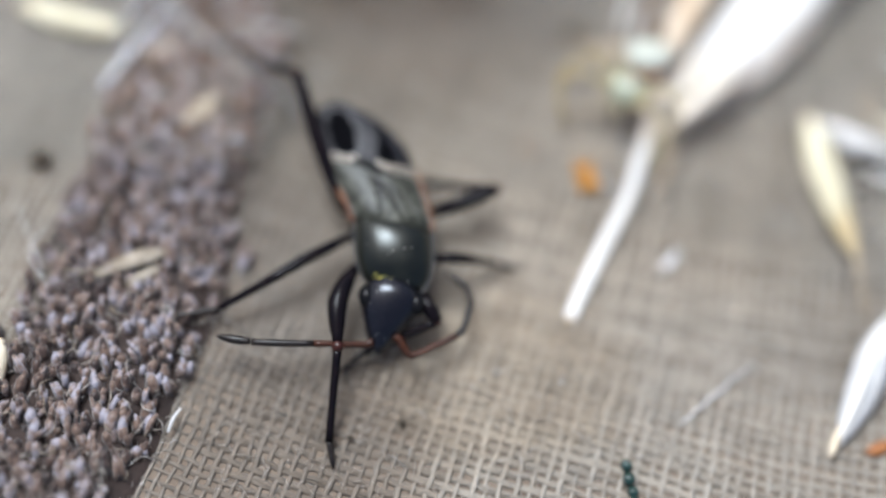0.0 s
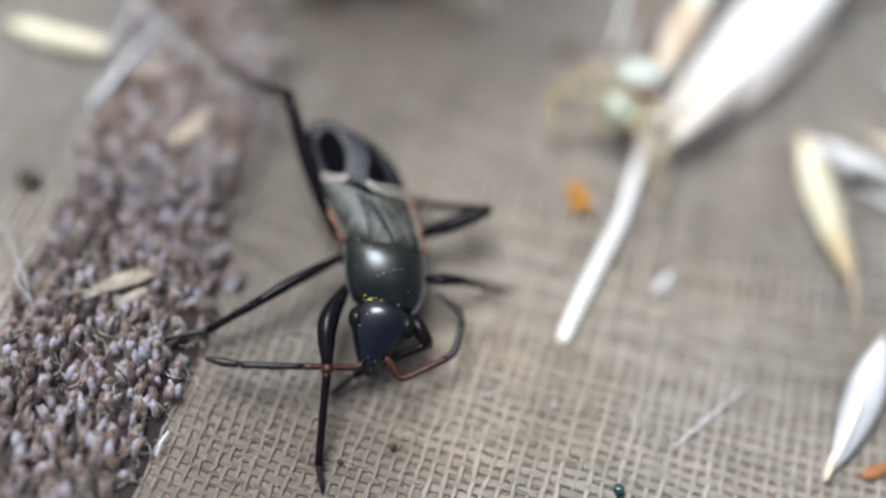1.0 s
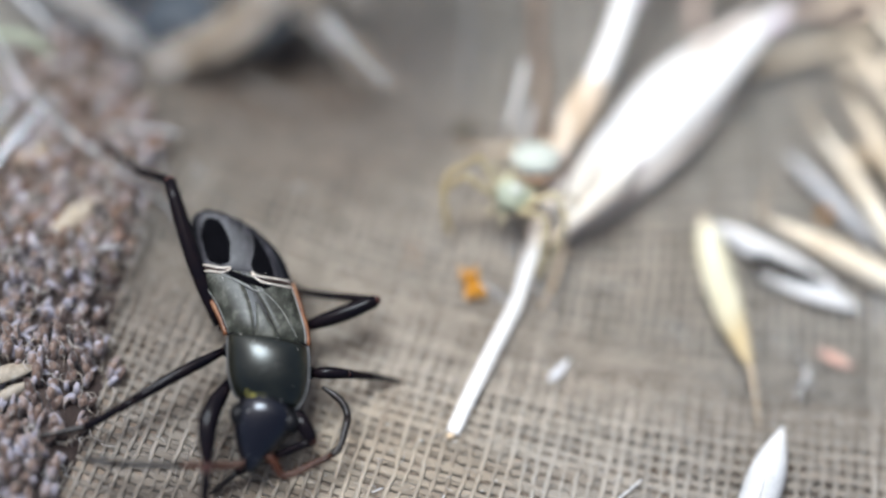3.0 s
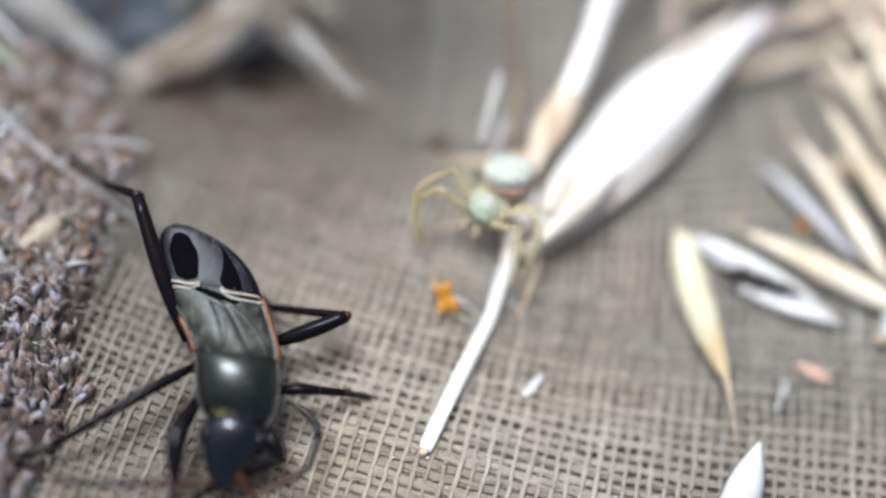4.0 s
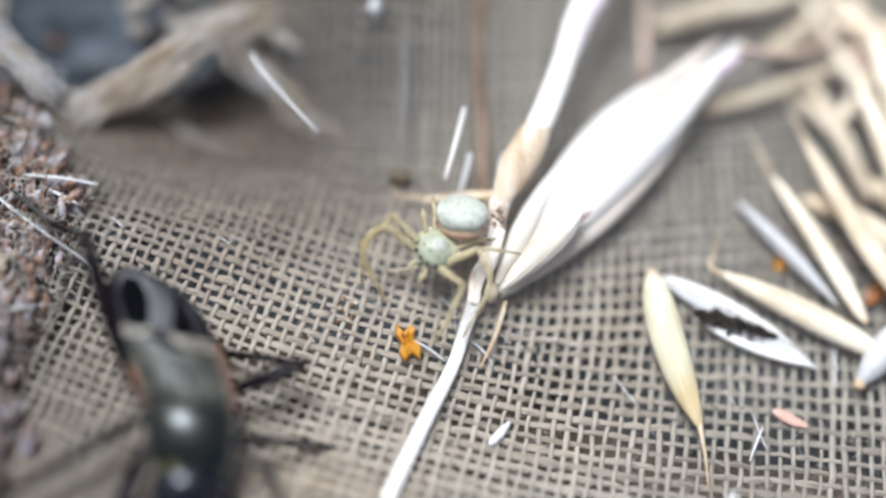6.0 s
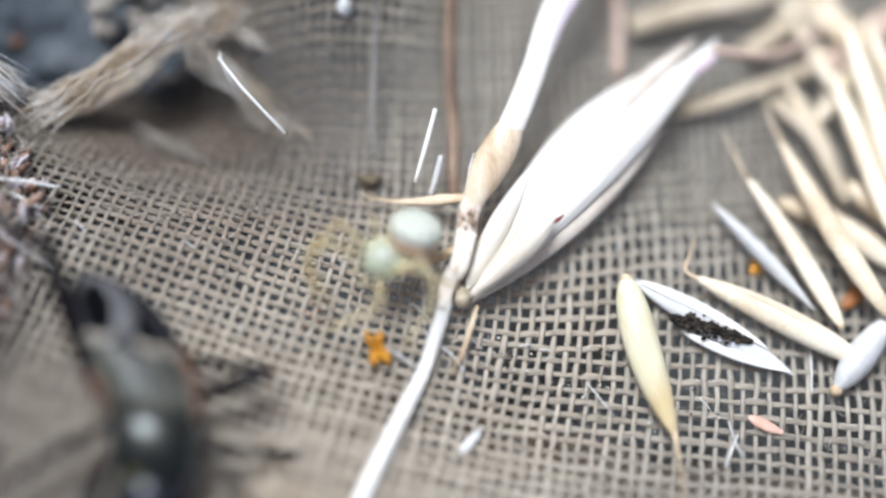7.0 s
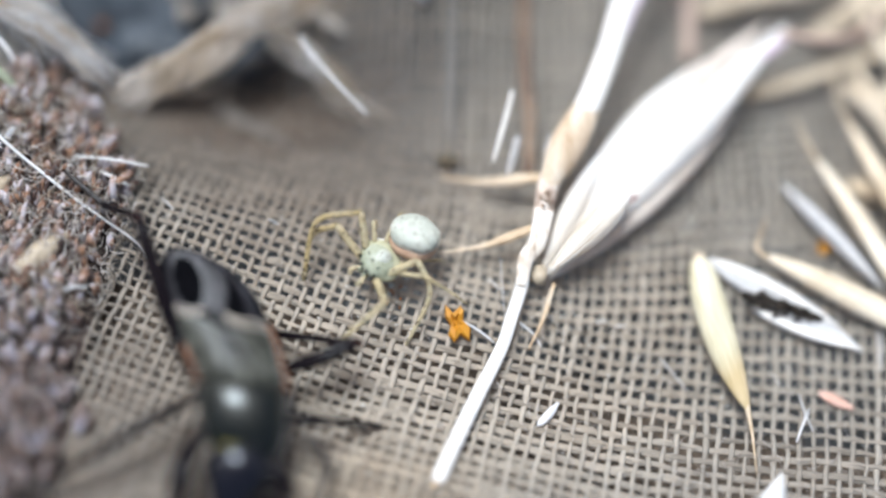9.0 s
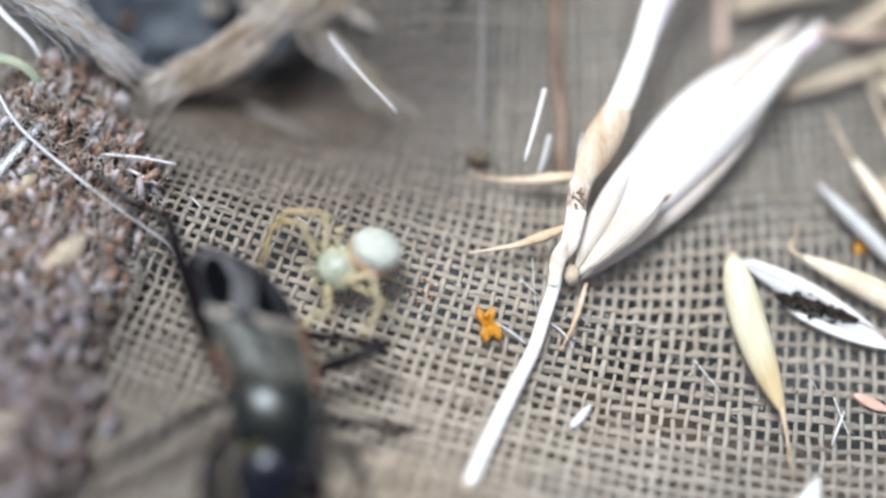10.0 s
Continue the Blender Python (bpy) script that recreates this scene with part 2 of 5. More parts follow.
BROWNSTEM = material("brown_dry_stem", [(0.09, 0.052, 0.034), (0.19, 0.12, 0.08), (0.30, 0.22, 0.155)], 0.9, rough=0.55, bump=0.02, fine=8)
PINKSTEM = material("pinkish_dry_stalk", [(0.46, 0.33, 0.26), (0.62, 0.47, 0.39)], 0.8, rough=0.5, bump=0.015, fine=8, through_light=0.1)
WHITEFIB = material("white_glossy_fibre", [(0.68, 0.67, 0.66), (0.86, 0.855, 0.85)], 1.0, rough=0.3, bump=0, through_light=0.3)
FILAMENT = material("grey_filament", [(0.34, 0.33, 0.32), (0.48, 0.47, 0.46)], 1.0, rough=0.5, bump=0, alpha=0.6)
GLASSY = material("glassy_strip", [(0.42, 0.43, 0.45), (0.56, 0.57, 0.60)], 1.0, rough=0.2, bump=0.004, clear=0.75)
ORANGEM = material("orange_flake", [(0.46, 0.18, 0.012), (0.62, 0.29, 0.03)], 2, rough=0.5, bump=0.02, fine=9, through_light=0.15)
CORAL = material("coral_chip", [(0.50, 0.28, 0.21), (0.64, 0.42, 0.34)], 2, rough=0.5, bump=0.02)
RUSTBIT = material("rust_brown_flake", [(0.22, 0.075, 0.02), (0.36, 0.14, 0.04)], 2, rough=0.5, bump=0.02)
DARKBIT = material("dark_brown_crumb", [(0.03, 0.022, 0.014), (0.08, 0.06, 0.04)], 2, rough=0.8, bump=0.04)
BROWNCRUMB = material("brown_crumb", [(0.07, 0.052, 0.032), (0.16, 0.125, 0.08)], 2, rough=0.8, bump=0.04)
TEAL = material("dark_green_beads", [(0.006, 0.02, 0.014), (0.02, 0.05, 0.045)], 2, rough=0.2, bump=0.01, coat=0.5)
TATTER = material("frayed_straw", [(0.38, 0.28, 0.175), (0.55, 0.465, 0.365), (0.77, 0.735, 0.70)], 0.8, rough=0.55, bump=0.01, island=0.5, through_light=0.1)
DULLSTRAW = material("dull_old_straw", [(0.30, 0.235, 0.16), (0.43, 0.355, 0.26), (0.54, 0.46, 0.36)], 0.7, rough=0.55, bump=0.02, fine=8, thing=0.3)
OLDHUSK = material("weathered_husk", [(0.16, 0.125, 0.09), (0.30, 0.25, 0.19), (0.44, 0.38, 0.31)], 1.4, (2.5, 2.5, 1), rough=0.5, bump=0.02, fine=8, through_light=0.15)
GREYFLAKE = material("grey_flake", [(0.19, 0.165, 0.138), (0.29, 0.26, 0.225)], 1, rough=0.6, bump=0.02)
GREENBLADE = material("pale_green_blade", [(0.36, 0.42, 0.28), (0.52, 0.56, 0.42)], 0.8, rough=0.45, bump=0.01, through_light=0.2, alpha=0.6)
DUST = material("fine_dust", [(0.5, 0.46, 0.4), (0.7, 0.68, 0.62)], 3, rough=0.8, bump=0)


# ---- shapes: lists of points and faces in millimetres ----
def spline(points, n):
    """A smooth line through the points, with n steps from each to the next."""
    p = [np.array(q, float) for q in points]
    p = [2 * p[0] - p[1], *p, 2 * p[-1] - p[-2]]
    out = []
    for a, b, c, d in zip(p, p[1:], p[2:], p[3:]):
        for k in range(n):
            s = k / n
            out.append(0.5 * (2 * b + (c - a) * s + (2 * a - 5 * b + 4 * c - d) * s * s + (3 * b - a - 3 * c + d) * s**3))
    out.append(p[-2])
    return out


def tube(points, radii, sides=8, flat=1.0, up=(0, 0, 1)):
    """A tube along the points; radii across it, flat times that in the direction of up. Closed at both ends."""
    pts = np.array(points, float)
    rad = np.array(radii, float) if np.ndim(radii) else np.full(len(pts), float(radii))
    tang = np.gradient(pts, axis=0)
    tang /= np.linalg.norm(tang, axis=1)[:, None] + 1e-12
    up = np.array(up, float)
    verts, faces = [], []
    side = np.cross(tang[0], up)
    if np.linalg.norm(side) < 1e-3:
        side = np.cross(tang[0], (1, 0.2, 0))
    side /= np.linalg.norm(side)
    for p, t, r in zip(pts, tang, rad):
        side = side - (side @ t) * t
        side /= np.linalg.norm(side)
        top = np.cross(side, t)
        for k in range(sides):
            a = 2 * math.pi * k / sides
            verts.append(p + r * math.cos(a) * side + r * flat * math.sin(a) * top)
    n = len(pts)
    for i in range(n - 1):
        for k in range(sides):
            j = (k + 1) % sides
            faces.append((i * sides + k, i * sides + j, (i + 1) * sides + j, (i + 1) * sides + k))
    faces.append(tuple(range(sides))[::-1])
    faces.append(tuple((n - 1) * sides + k for k in range(sides)))
    return verts, faces


def joined(*shapes):
    verts, faces = [], []
    for v, f in shapes:
        o = len(verts)
        verts += list(v)
        faces += [tuple(i + o for i in face) for face in f]
    return verts, faces


def seed(a, b, width, flat=0.7, rows=18, sides=14, full=0.42, blunt=0.55, bend=0.0, tip=0.04):
    """A grain from a (the blunt end) to b (the tip), widest at full of its length, bent sideways by bend."""
    a, b = np.array(a, float), np.array(b, float)
    ax = b - a
    side = np.cross(ax / np.linalg.norm(ax), (0, 0, 1))
    pts, rad = [], []
    for k in range(rows + 1):
        s = k / rows
        s = 0.5 - 0.5 * math.cos(math.pi * s)
        w = (s / full) ** blunt if s < full else ((1 - s) / (1 - full)) ** 0.75
        w = math.sin(min(1, w) * math.pi / 2)
        pts.append(a + ax * s + side * bend * math.sin(math.pi * s))
        rad.append(width * max(w, tip if s > 0.5 else 0.12) / 2)
    return tube(pts, rad, sides, flat)


def husk(a, b, width, depth, turn=0.0, rows=16, cols=10, full=0.4, thick=0.03, spread=1.0, bend=0.0):
    """A boat-shaped papery husk from a to b: an open half shell with thickness, rolled about its line by turn degrees."""
    a, b = np.array(a, float), np.array(b, float)
    ax = (b - a) / np.linalg.norm(b - a)
    side = np.cross(ax, (0, 0, 1))
    side /= np.linalg.norm(side)
    top = np.cross(side, ax)
    c, s = math.cos(radians(turn)), math.sin(radians(turn))
    side, top = c * side + s * top, c * top - s * side
    verts = []
    for inner in (0, 1):
        for k in range(rows + 1):
            f = k / rows
            w = math.sin(math.pi / 2 * min(1, f / full)) ** 0.7 if f < full else math.sin(math.pi / 2 * (1 - f) / (1 - full)) ** 0.9
            w = max(w, 0.05)
            mid = a + (b - a) * f + side * bend * math.sin(math.pi * f)
            for j in range(cols + 1):
                g = (2 * j / cols - 1) * math.pi / 2 * spread
                ripple = 1 + 0.03 * math.sin(9 * g + 3 * f)
                r = ripple - inner * thick / max(width / 2 * w, thick * 1.5)
                verts.append(mid + side * math.sin(g) * width / 2 * w * r + top * math.cos(g) * depth * w * r)
    faces, n, m = [], cols + 1, (rows + 1) * (cols + 1)
    for k in range(rows):
        for j in range(cols):
            q = (k * n + j, k * n + j + 1, (k + 1) * n + j + 1, (k + 1) * n + j)
            faces += [q[::-1], tuple(i + m for i in q)]
        for j in (0, cols):
            q = (k * n + j, (k + 1) * n + j, (k + 1) * n + j + m, k * n + j + m)
            faces.append(q[::-1] if j == 0 else q)
    for k in (0, rows):
        for j in range(cols):
            q = (k * n + j, k * n + j + 1, k * n + j + 1 + m, k * n + j + m)
            faces.append(q if k == 0 else q[::-1])
    return verts, faces


def husk_line(a, b, width, depth, turn, full, bend, g, f0, f1, r, n=18):
    """A fine raised line along a husk of the same measures, g round it from -1.5 to 1.5."""
    a, b = np.array(a, float), np.array(b, float)
    ax = (b - a) / np.linalg.norm(b - a)
    side = np.cross(ax, (0, 0, 1))
    side /= np.linalg.norm(side)
    top = np.cross(side, ax)
    c, s = math.cos(radians(turn)), math.sin(radians(turn))
    side, top = c * side + s * top, c * top - s * side
    pts = []
    for k in range(n + 1):
        f = f0 + (f1 - f0) * k / n
        w = math.sin(math.pi / 2 * min(1, f / full)) ** 0.7 if f < full else math.sin(math.pi / 2 * (1 - f) / (1 - full)) ** 0.9
        pts.append(a + (b - a) * f + side * bend * math.sin(math.pi * f) + (side * math.sin(g) * width / 2 + top * math.cos(g) * depth) * max(w, 0.05) * (1 + 0.03 * math.sin(9 * g + 3 * f)))
    return tube(pts, np.interp(np.linspace(0, 1, n + 1), [0, 0.3, 1], [r, r, 0.3 * r]), 5)


def ellipsoid(c, r, rows=12, cols=18, wobble=0.0, key=0.0):
    verts, faces = [], []
    for i in range(1, rows):
        a = math.pi * i / rows
        for j in range(cols):
            b = 2 * math.pi * j / cols
            d = Vector((math.sin(a) * math.cos(b), math.sin(a) * math.sin(b), math.cos(a)))
            k = 1 + (wobble * noise.noise(d * 1.7 + Vector((key, key * 2, 0))) if wobble else 0)
            verts.append(np.array([c[n] + d[n] * r[n] * k for n in range(3)]))
    top, bottom = len(verts), len(verts) + 1
    verts += [np.array([c[0], c[1], c[2] + r[2]]), np.array([c[0], c[1], c[2] - r[2]])]
    for i in range(rows - 2):
        for j in range(cols):
            k = (j + 1) % cols
            faces.append((i * cols + j, (i + 1) * cols + j, (i + 1) * cols + k, i * cols + k))
    for j in range(cols):
        k = (j + 1) % cols
        faces += [(top, j, k), (bottom, (rows - 2) * cols + k, (rows - 2) * cols + j)]
    return verts, faces


def crumb(c, r, rng, rows=6, cols=8):
    """An irregular small lump."""
    v, f = ellipsoid(c, r, rows, cols, 0.9, rng.random() * 40)
    return v, f


def mesh_of(name, shape, mat, base=(0, 0, 0), smooth=True):
    me = bpy.data.meshes.new(name)
    v = (np.array(shape[0], float) - np.array(base, float)) * MM
    me.from_pydata(v.tolist(), [], shape[1])
    me.materials.append(mat)
    if smooth:
        me.shade_smooth()
    me.update()
    return me


BASE = {}


def thing(name, base, label, category, group="", kind=""):
    """An Empty at the thing's base, in mm."""
    ob = new(name)
    ob.empty_display_size = 0.5 * MM
    ob.location = [v * MM for v in base]
    BASE[ob.name] = np.array(base, float)
    return tagged(ob, label, category, group, kind)


def part(name, shape, mat, parent, label="", smooth=True, kind=""):
    """One mesh under a thing or a part; the shape is given in the place's own millimetres."""
    base = BASE[parent.name]
    ob = new(name, mesh_of(name, shape, mat, base, smooth))
    ob.parent = parent
    BASE[ob.name] = base
    return tagged(ob, label, "", "", kind)


def single(name, shape, mat, label, category, group="", kind="", base=None, smooth=True):
    """A thing of one mesh, its origin at its base."""
    v = np.array(shape[0], float)
    if base is None:
        base = (*v[:, :2].mean(0), v[:, 2].min())
    ob = new(name, mesh_of(name, shape, mat, base, smooth))
    ob.location = [float(c) * MM for c in base]
    return tagged(ob, label, category, group, kind)


# ---- the lie of the cloth ----
def bell(x, y, cx, cy, wx, wy):
    return math.exp(-(((x - cx) / wx) ** 2) - ((y - cy) / wy) ** 2)


def soft(t):
    """A smooth ramp: 0 below, t above."""
    return math.log1p(math.exp(-abs(t))) + max(t, 0.0)


def lie(x, y):
    """Height of the cloth: nearly flat, a crest behind the bug, a hollow beyond it, and a slow rise at the back."""
    z = 0.12 * noise.noise(Vector((x * 0.16, y * 0.16, 3.1))) + 0.05 * noise.noise(Vector((x * 0.5, y * 0.5, 7.7)))
    z += 0.35 * bell(x, y, -2.3, 4.8, 3.5, 1.2) - 0.55 * bell(x, y, -0.2, 8.0, 3.4, 1.9) - 1.5 * bell(x, y, -1.3, 9.1, 2.0, 1.0)
    z += 0.15 * bell(x, y, 4, 2.2, 3, 1.5) - 0.3 * bell(x, y, 9, 0.2, 5.5, 2.2)
    z += 0.28 * min(3.5, max(0.0, y - 8.6)) ** 1.15 * bell(x, 0, 3.0, 0, 2.6, 9) + 0.28 * min(5.0, 0.6 * soft((y - 7.6) / 0.6)) * bell(x, 0, 4.2, 0, 3.6, 9)
    return z


def hole(x, y):
    """Where the cloth is torn open beyond the pile band."""
    e = 0.5 * noise.noise(Vector((x * 0.8, y * 0.8, 1.0)))
    return bell(x, y, -3.6, 11.4, 2.8, 2.5) > 0.37 + 0.12 * e and y > 8.6 + 0.5 * (x + 4.2) * (x > -4.2)


def weave(u, v):
    """The place of a crossing: in front the weave is turned and skewed, most on the bug's side; at the back it runs straight."""
    wide = 1 / (1 + math.exp(-(u - 9.0) / 1.2))
    u, v = u + 0.24 * soft((u - 9.0) / 1.2), v * (1 + 0.2 * wide)
    back = (v - 6.8 + 2.2 / (1 + math.exp(-(u - 5.0) / 2))) / 1.2
    s = 1 / (1 + math.exp(back))
    uu = max(u, -4.0)
    rows = 0.40 * (uu - 4.0) - 0.52 * (soft((uu - 8.0) / 2) - soft(-2.0))
    lean = 0.38 - 0.22 / (1 + math.exp(-(u - 8.0) / 2.5))
    x = u - lean * 1.2 * soft(-back)
    y = v - s * rows + 0.03 * (u - 4.0) * (1 - s) + 0.26 * 0.8 * soft((v - 7.2) / 0.8) * bell(u, 0, 3.0, 0, 6.5, 9)
    return x + 0.06 * noise.noise(Vector((u * 0.4, v * 0.4, 0.3))), y + 0.08 * noise.noise(Vector((u * 0.3, v * 0.3, 5.3)))


def front(x):
    """Where the tight, lined front of the cloth gives way to the open weave."""
    return float(np.interp(x, [-8.0, -3.4, -0.1, 2.2, 5.0, 9.0, 13.0, 20.0], [1.9, 1.7, 1.35, 0.75, 0.05, -1.5, -2.4, -3.4]))


def tight(x, y):
    """How closely the weave is beaten up: 1 in the lined front, 0 in the open weave."""
    return 1 / (1 + math.exp((y - front(x)) / 0.5)) * (1 - 0.55 / (1 + math.exp((y + 4.8) / 0.6))) * (1 - 0.8 / (1 + math.exp((x + 5.5) / 0.6)))


PITCH_U, PITCH_V, RISE = 0.264, 0.255, 0.022
U0, U1, V0, V1 = -16.5, 26.0, -13.0, 17.5


def thread(along_u, index, rng):
    """One thread of the weave, over and under its neighbours; it is cut where the cloth is torn. A weft thread has two plies."""
    p, q = (PITCH_U, PITCH_V) if along_u else (PITCH_V, PITCH_U)
    lo, hi = (U0, U1) if along_u else (V0, V1)
    fixed = (V0 if along_u else U0) + index * q
    wide, shapes = (0.070 if along_u else 0.062) * rng.uniform(0.8, 1.25), []
    key = rng.random() * 50
    for ply in ((-1, 1) if along_u else (0,)):
        run, rad = [], []
        for k in range(int((hi - lo) / p) * 2 + 1):
            c = lo + k * p / 2
            swing = 0.06 * noise.noise(Vector((c * 0.8, key, 0.0))) + 0.035 * noise.noise(Vector((c * 2.9, key, 9.0)))
            x, y = weave(c, fixed + swing) if along_u else weave(fixed + swing, c)
            over = (1 if (k // 2 + index) % 2 else -1) if k % 2 == 0 else 0
            f = tight(x, y)
            z = lie(x, y) + (0 if along_u else 0.03 * f) + RISE * (1 - 0.7 * f) * over * (1 if along_u else -1) + 0.012 * noise.noise(Vector((c * 2.1, key, 2.0)))
            w = wide * (1 + 0.42 * noise.noise(Vector((c * 1.3, key, 4.0)))) * (1 + (0.72 if along_u else -0.10) * f) * (1 - 0.22 / (1 + math.exp((6.6 - y) / 0.5))) * (1 - (0.55 if along_u else 0.1) / (1 + math.exp((x - between(PILE_IN, y) - 0.8) / 0.25))) * (1 + (0.07 if along_u else 0.06) * over * (1 if along_u else -1))
            if ply:
                twist = 5.2 * c + key + 1.5 * noise.noise(Vector((c * 0.5, key, 6.0)))
                y, z, w = y + ply * w * (0.36 + 0.08 * math.cos(twist)), z + 0.10 * w * ply * math.sin(twist), w * (0.66 + 0.06 * math.cos(1.7 * twist))
            if hole(x, y):
                if len(run) > 3:
                    shapes.append(tube(run, rad, 6, 0.34 if ply else 0.46))
                run, rad = [], []
            else:
                run.append((x, y, z))
                rad.append(w)
        if len(run) > 3:
            shapes.append(tube(run, rad, 6, 0.34 if ply else 0.46))
    return joined(*shapes)


# ---- the cloth and what lies under it ----
def sheet(x0, x1, y0, y1, step, height, skip=None):
    nx, ny = int((x1 - x0) / step) + 1, int((y1 - y0) / step) + 1
    verts = [(x0 + i * step, y0 + j * step, height(x0 + i * step, y0 + j * step)) for j in range(ny) for i in range(nx)]
    faces = []
    for j in range(ny - 1):
        for i in range(nx - 1):
            if not (skip and skip(x0 + (i + 0.5) * step, y0 + (j + 0.5) * step)):
                faces.append((j * nx + i, j * nx + i + 1, (j + 1) * nx + i + 1, (j + 1) * nx + i))
    return verts, faces


def lining_gap(x, y):
    """How far the lining hangs below the weave: close under the bug, loose beyond."""
    return 0.03 + 1.3 / (1 + math.exp((front(x) - y) / 0.5))


def build_ground():
    soil = thing("ground", (0, 0, -7.0), "dark blue-grey soil under the cloth", "ground", kind="structure")
    part("soil", sheet(-40, 40, -40, 40, 1.0, lambda x, y: -6.0 + 0.7 * noise.noise(Vector((x * 0.5, y * 0.5, 0))) + 0.4 * noise.noise(Vector((x * 1.7, y * 1.7, 5)))), SOIL, soil)
    far = []
    for x0, x1, y0, y1 in ((-6000, -40, -6000, 6000), (40, 6000, -6000, 6000), (-40, 40, -6000, -40), (-40, 40, 40, 6000)):
        far.append(([(x0, y0, -6.0), (x1, y0, -6.0), (x1, y1, -6.0), (x0, y1, -6.0)], [(0, 1, 2, 3)]))
    part("soil_beyond", joined(*far), SOIL, soil)
    part("mound", sheet(-9, -0.5, 8.6, 17, 0.25, lambda x, y: -6.2 + 4.6 * min(1.0, 1.6 * bell(x, y, -3.8, 12.0, 3.6, 3.2)) + 0.5 * noise.noise(Vector((x * 0.9, y * 0.9, 0))) + 0.25 * noise.noise(Vector((x * 2.3, y * 2.3, 5)))), DARKSOIL, soil, "dark slate-grey soil in the opening")
    rng = random.Random(8)
    pebbles = []
    for _ in range(160):
        x, y, r = rng.uniform(-8, 1), rng.uniform(8, 15), rng.uniform(0.2, 0.7)
        if not hole(x, y):
            continue
        pebbles.append(crumb((x, y, -1.75 + rng.uniform(0, 0.5)), (r * rng.uniform(0.7, 1.6), r, r * 0.5), rng))
    part("pebbles", joined(*pebbles), DARKSOIL, soil, "dark slate-grey crumbs", kind="stuff")


def build_cloth():
    cloth = thing("cloth", (0, 0, 0), "loosely woven tan-brown cloth, creased and frayed", "cloth", kind="structure")
    part("lining", sheet(-18, 22, -10, 18, 0.4, lambda x, y: lie(x, y) - lining_gap(x, y), lambda x, y: hole(x, y) or tight(x, y) < 0.03), LINING, cloth, "brown lining under the weave")
    beyond = []
    for x0, x1, y0, y1 in ((-90, -17.5, -90, 90), (20.5, 90, -90, 90), (-17.5, 20.5, -90, -9.8), (-17.5, 20.5, 17.5, 90)):
        beyond.append(sheet(x0, x1, y0, y1, 2.5 if x1 - x0 > 60 else 1.0, lambda x, y: 0.4 * noise.noise(Vector((x * 0.07, y * 0.07, 2))) - 0.12))
    part("cloth_beyond", joined(*beyond), OUTER, cloth)
    fuzz, rng = [], random.Random(5)
    for _ in range(6500):
        x, y = rng.uniform(-11, 17), rng.uniform(-7.5, 11)
        if hole(x, y):
            continue
        a, l, h = rng.uniform(0, 6.28), rng.uniform(0.10, 0.42), rng.uniform(0.0, 0.13)
        z = lie(x, y) + 0.06
        c = 0.4 * rng.uniform(-1, 1)
        p = [(x, y, z), (x + l / 2 * math.cos(a), y + l / 2 * math.sin(a), z + h), (x + l * math.cos(a + c), y + l * math.sin(a + c), z + h * rng.uniform(-0.2, 1.2))]
        fuzz.append(tube(spline(p, 2), rng.uniform(0.003, 0.008), 3))
    part("fuzz", joined(*fuzz), FUZZ, cloth, "fine loose fibres of the weave", kind="stuff")
    return cloth


def build_threads(cloth):
    rng = random.Random(3)
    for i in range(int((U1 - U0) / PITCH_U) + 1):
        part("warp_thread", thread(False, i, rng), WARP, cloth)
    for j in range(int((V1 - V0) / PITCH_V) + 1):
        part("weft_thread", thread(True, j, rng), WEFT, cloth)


def between(line, y):
    """x of a border at y, borders given from the far end to the near end."""
    ys = [p[1] for p in line][::-1]
    xs = [p[0] for p in line][::-1]
    return float(np.interp(y, ys, xs))


PILE_IN = [(-6.62, 9.08), (-5.82, 8.33), (-4.21, 5.70), (-4.66, 3.24), (-5.30, 0.67), (-5.38, -1.32), (-6.52, -3.99), (-7.65, -6.76), (-9.0, -10.42)]
PILE_OUT = [(-7.87, 8.95), (-7.91, 7.80), (-7.91, 6.34), (-8.86, 3.26), (-9.79, -0.04), (-10.32, -1.63), (-11.11, -3.13), (-13.07, -7.32), (-14.43, -10.82)]


def pile_height(x, y):
    a, b = between(PILE_OUT, y), between(PILE_IN, y)
    s = (x - a) / (b - a)
    return 0.34 * max(0.0, min(1.0, 5 * s, 5 * (1 - s))) + 0.1 * noise.noise(Vector((x * 0.9, y * 0.9, 9)))


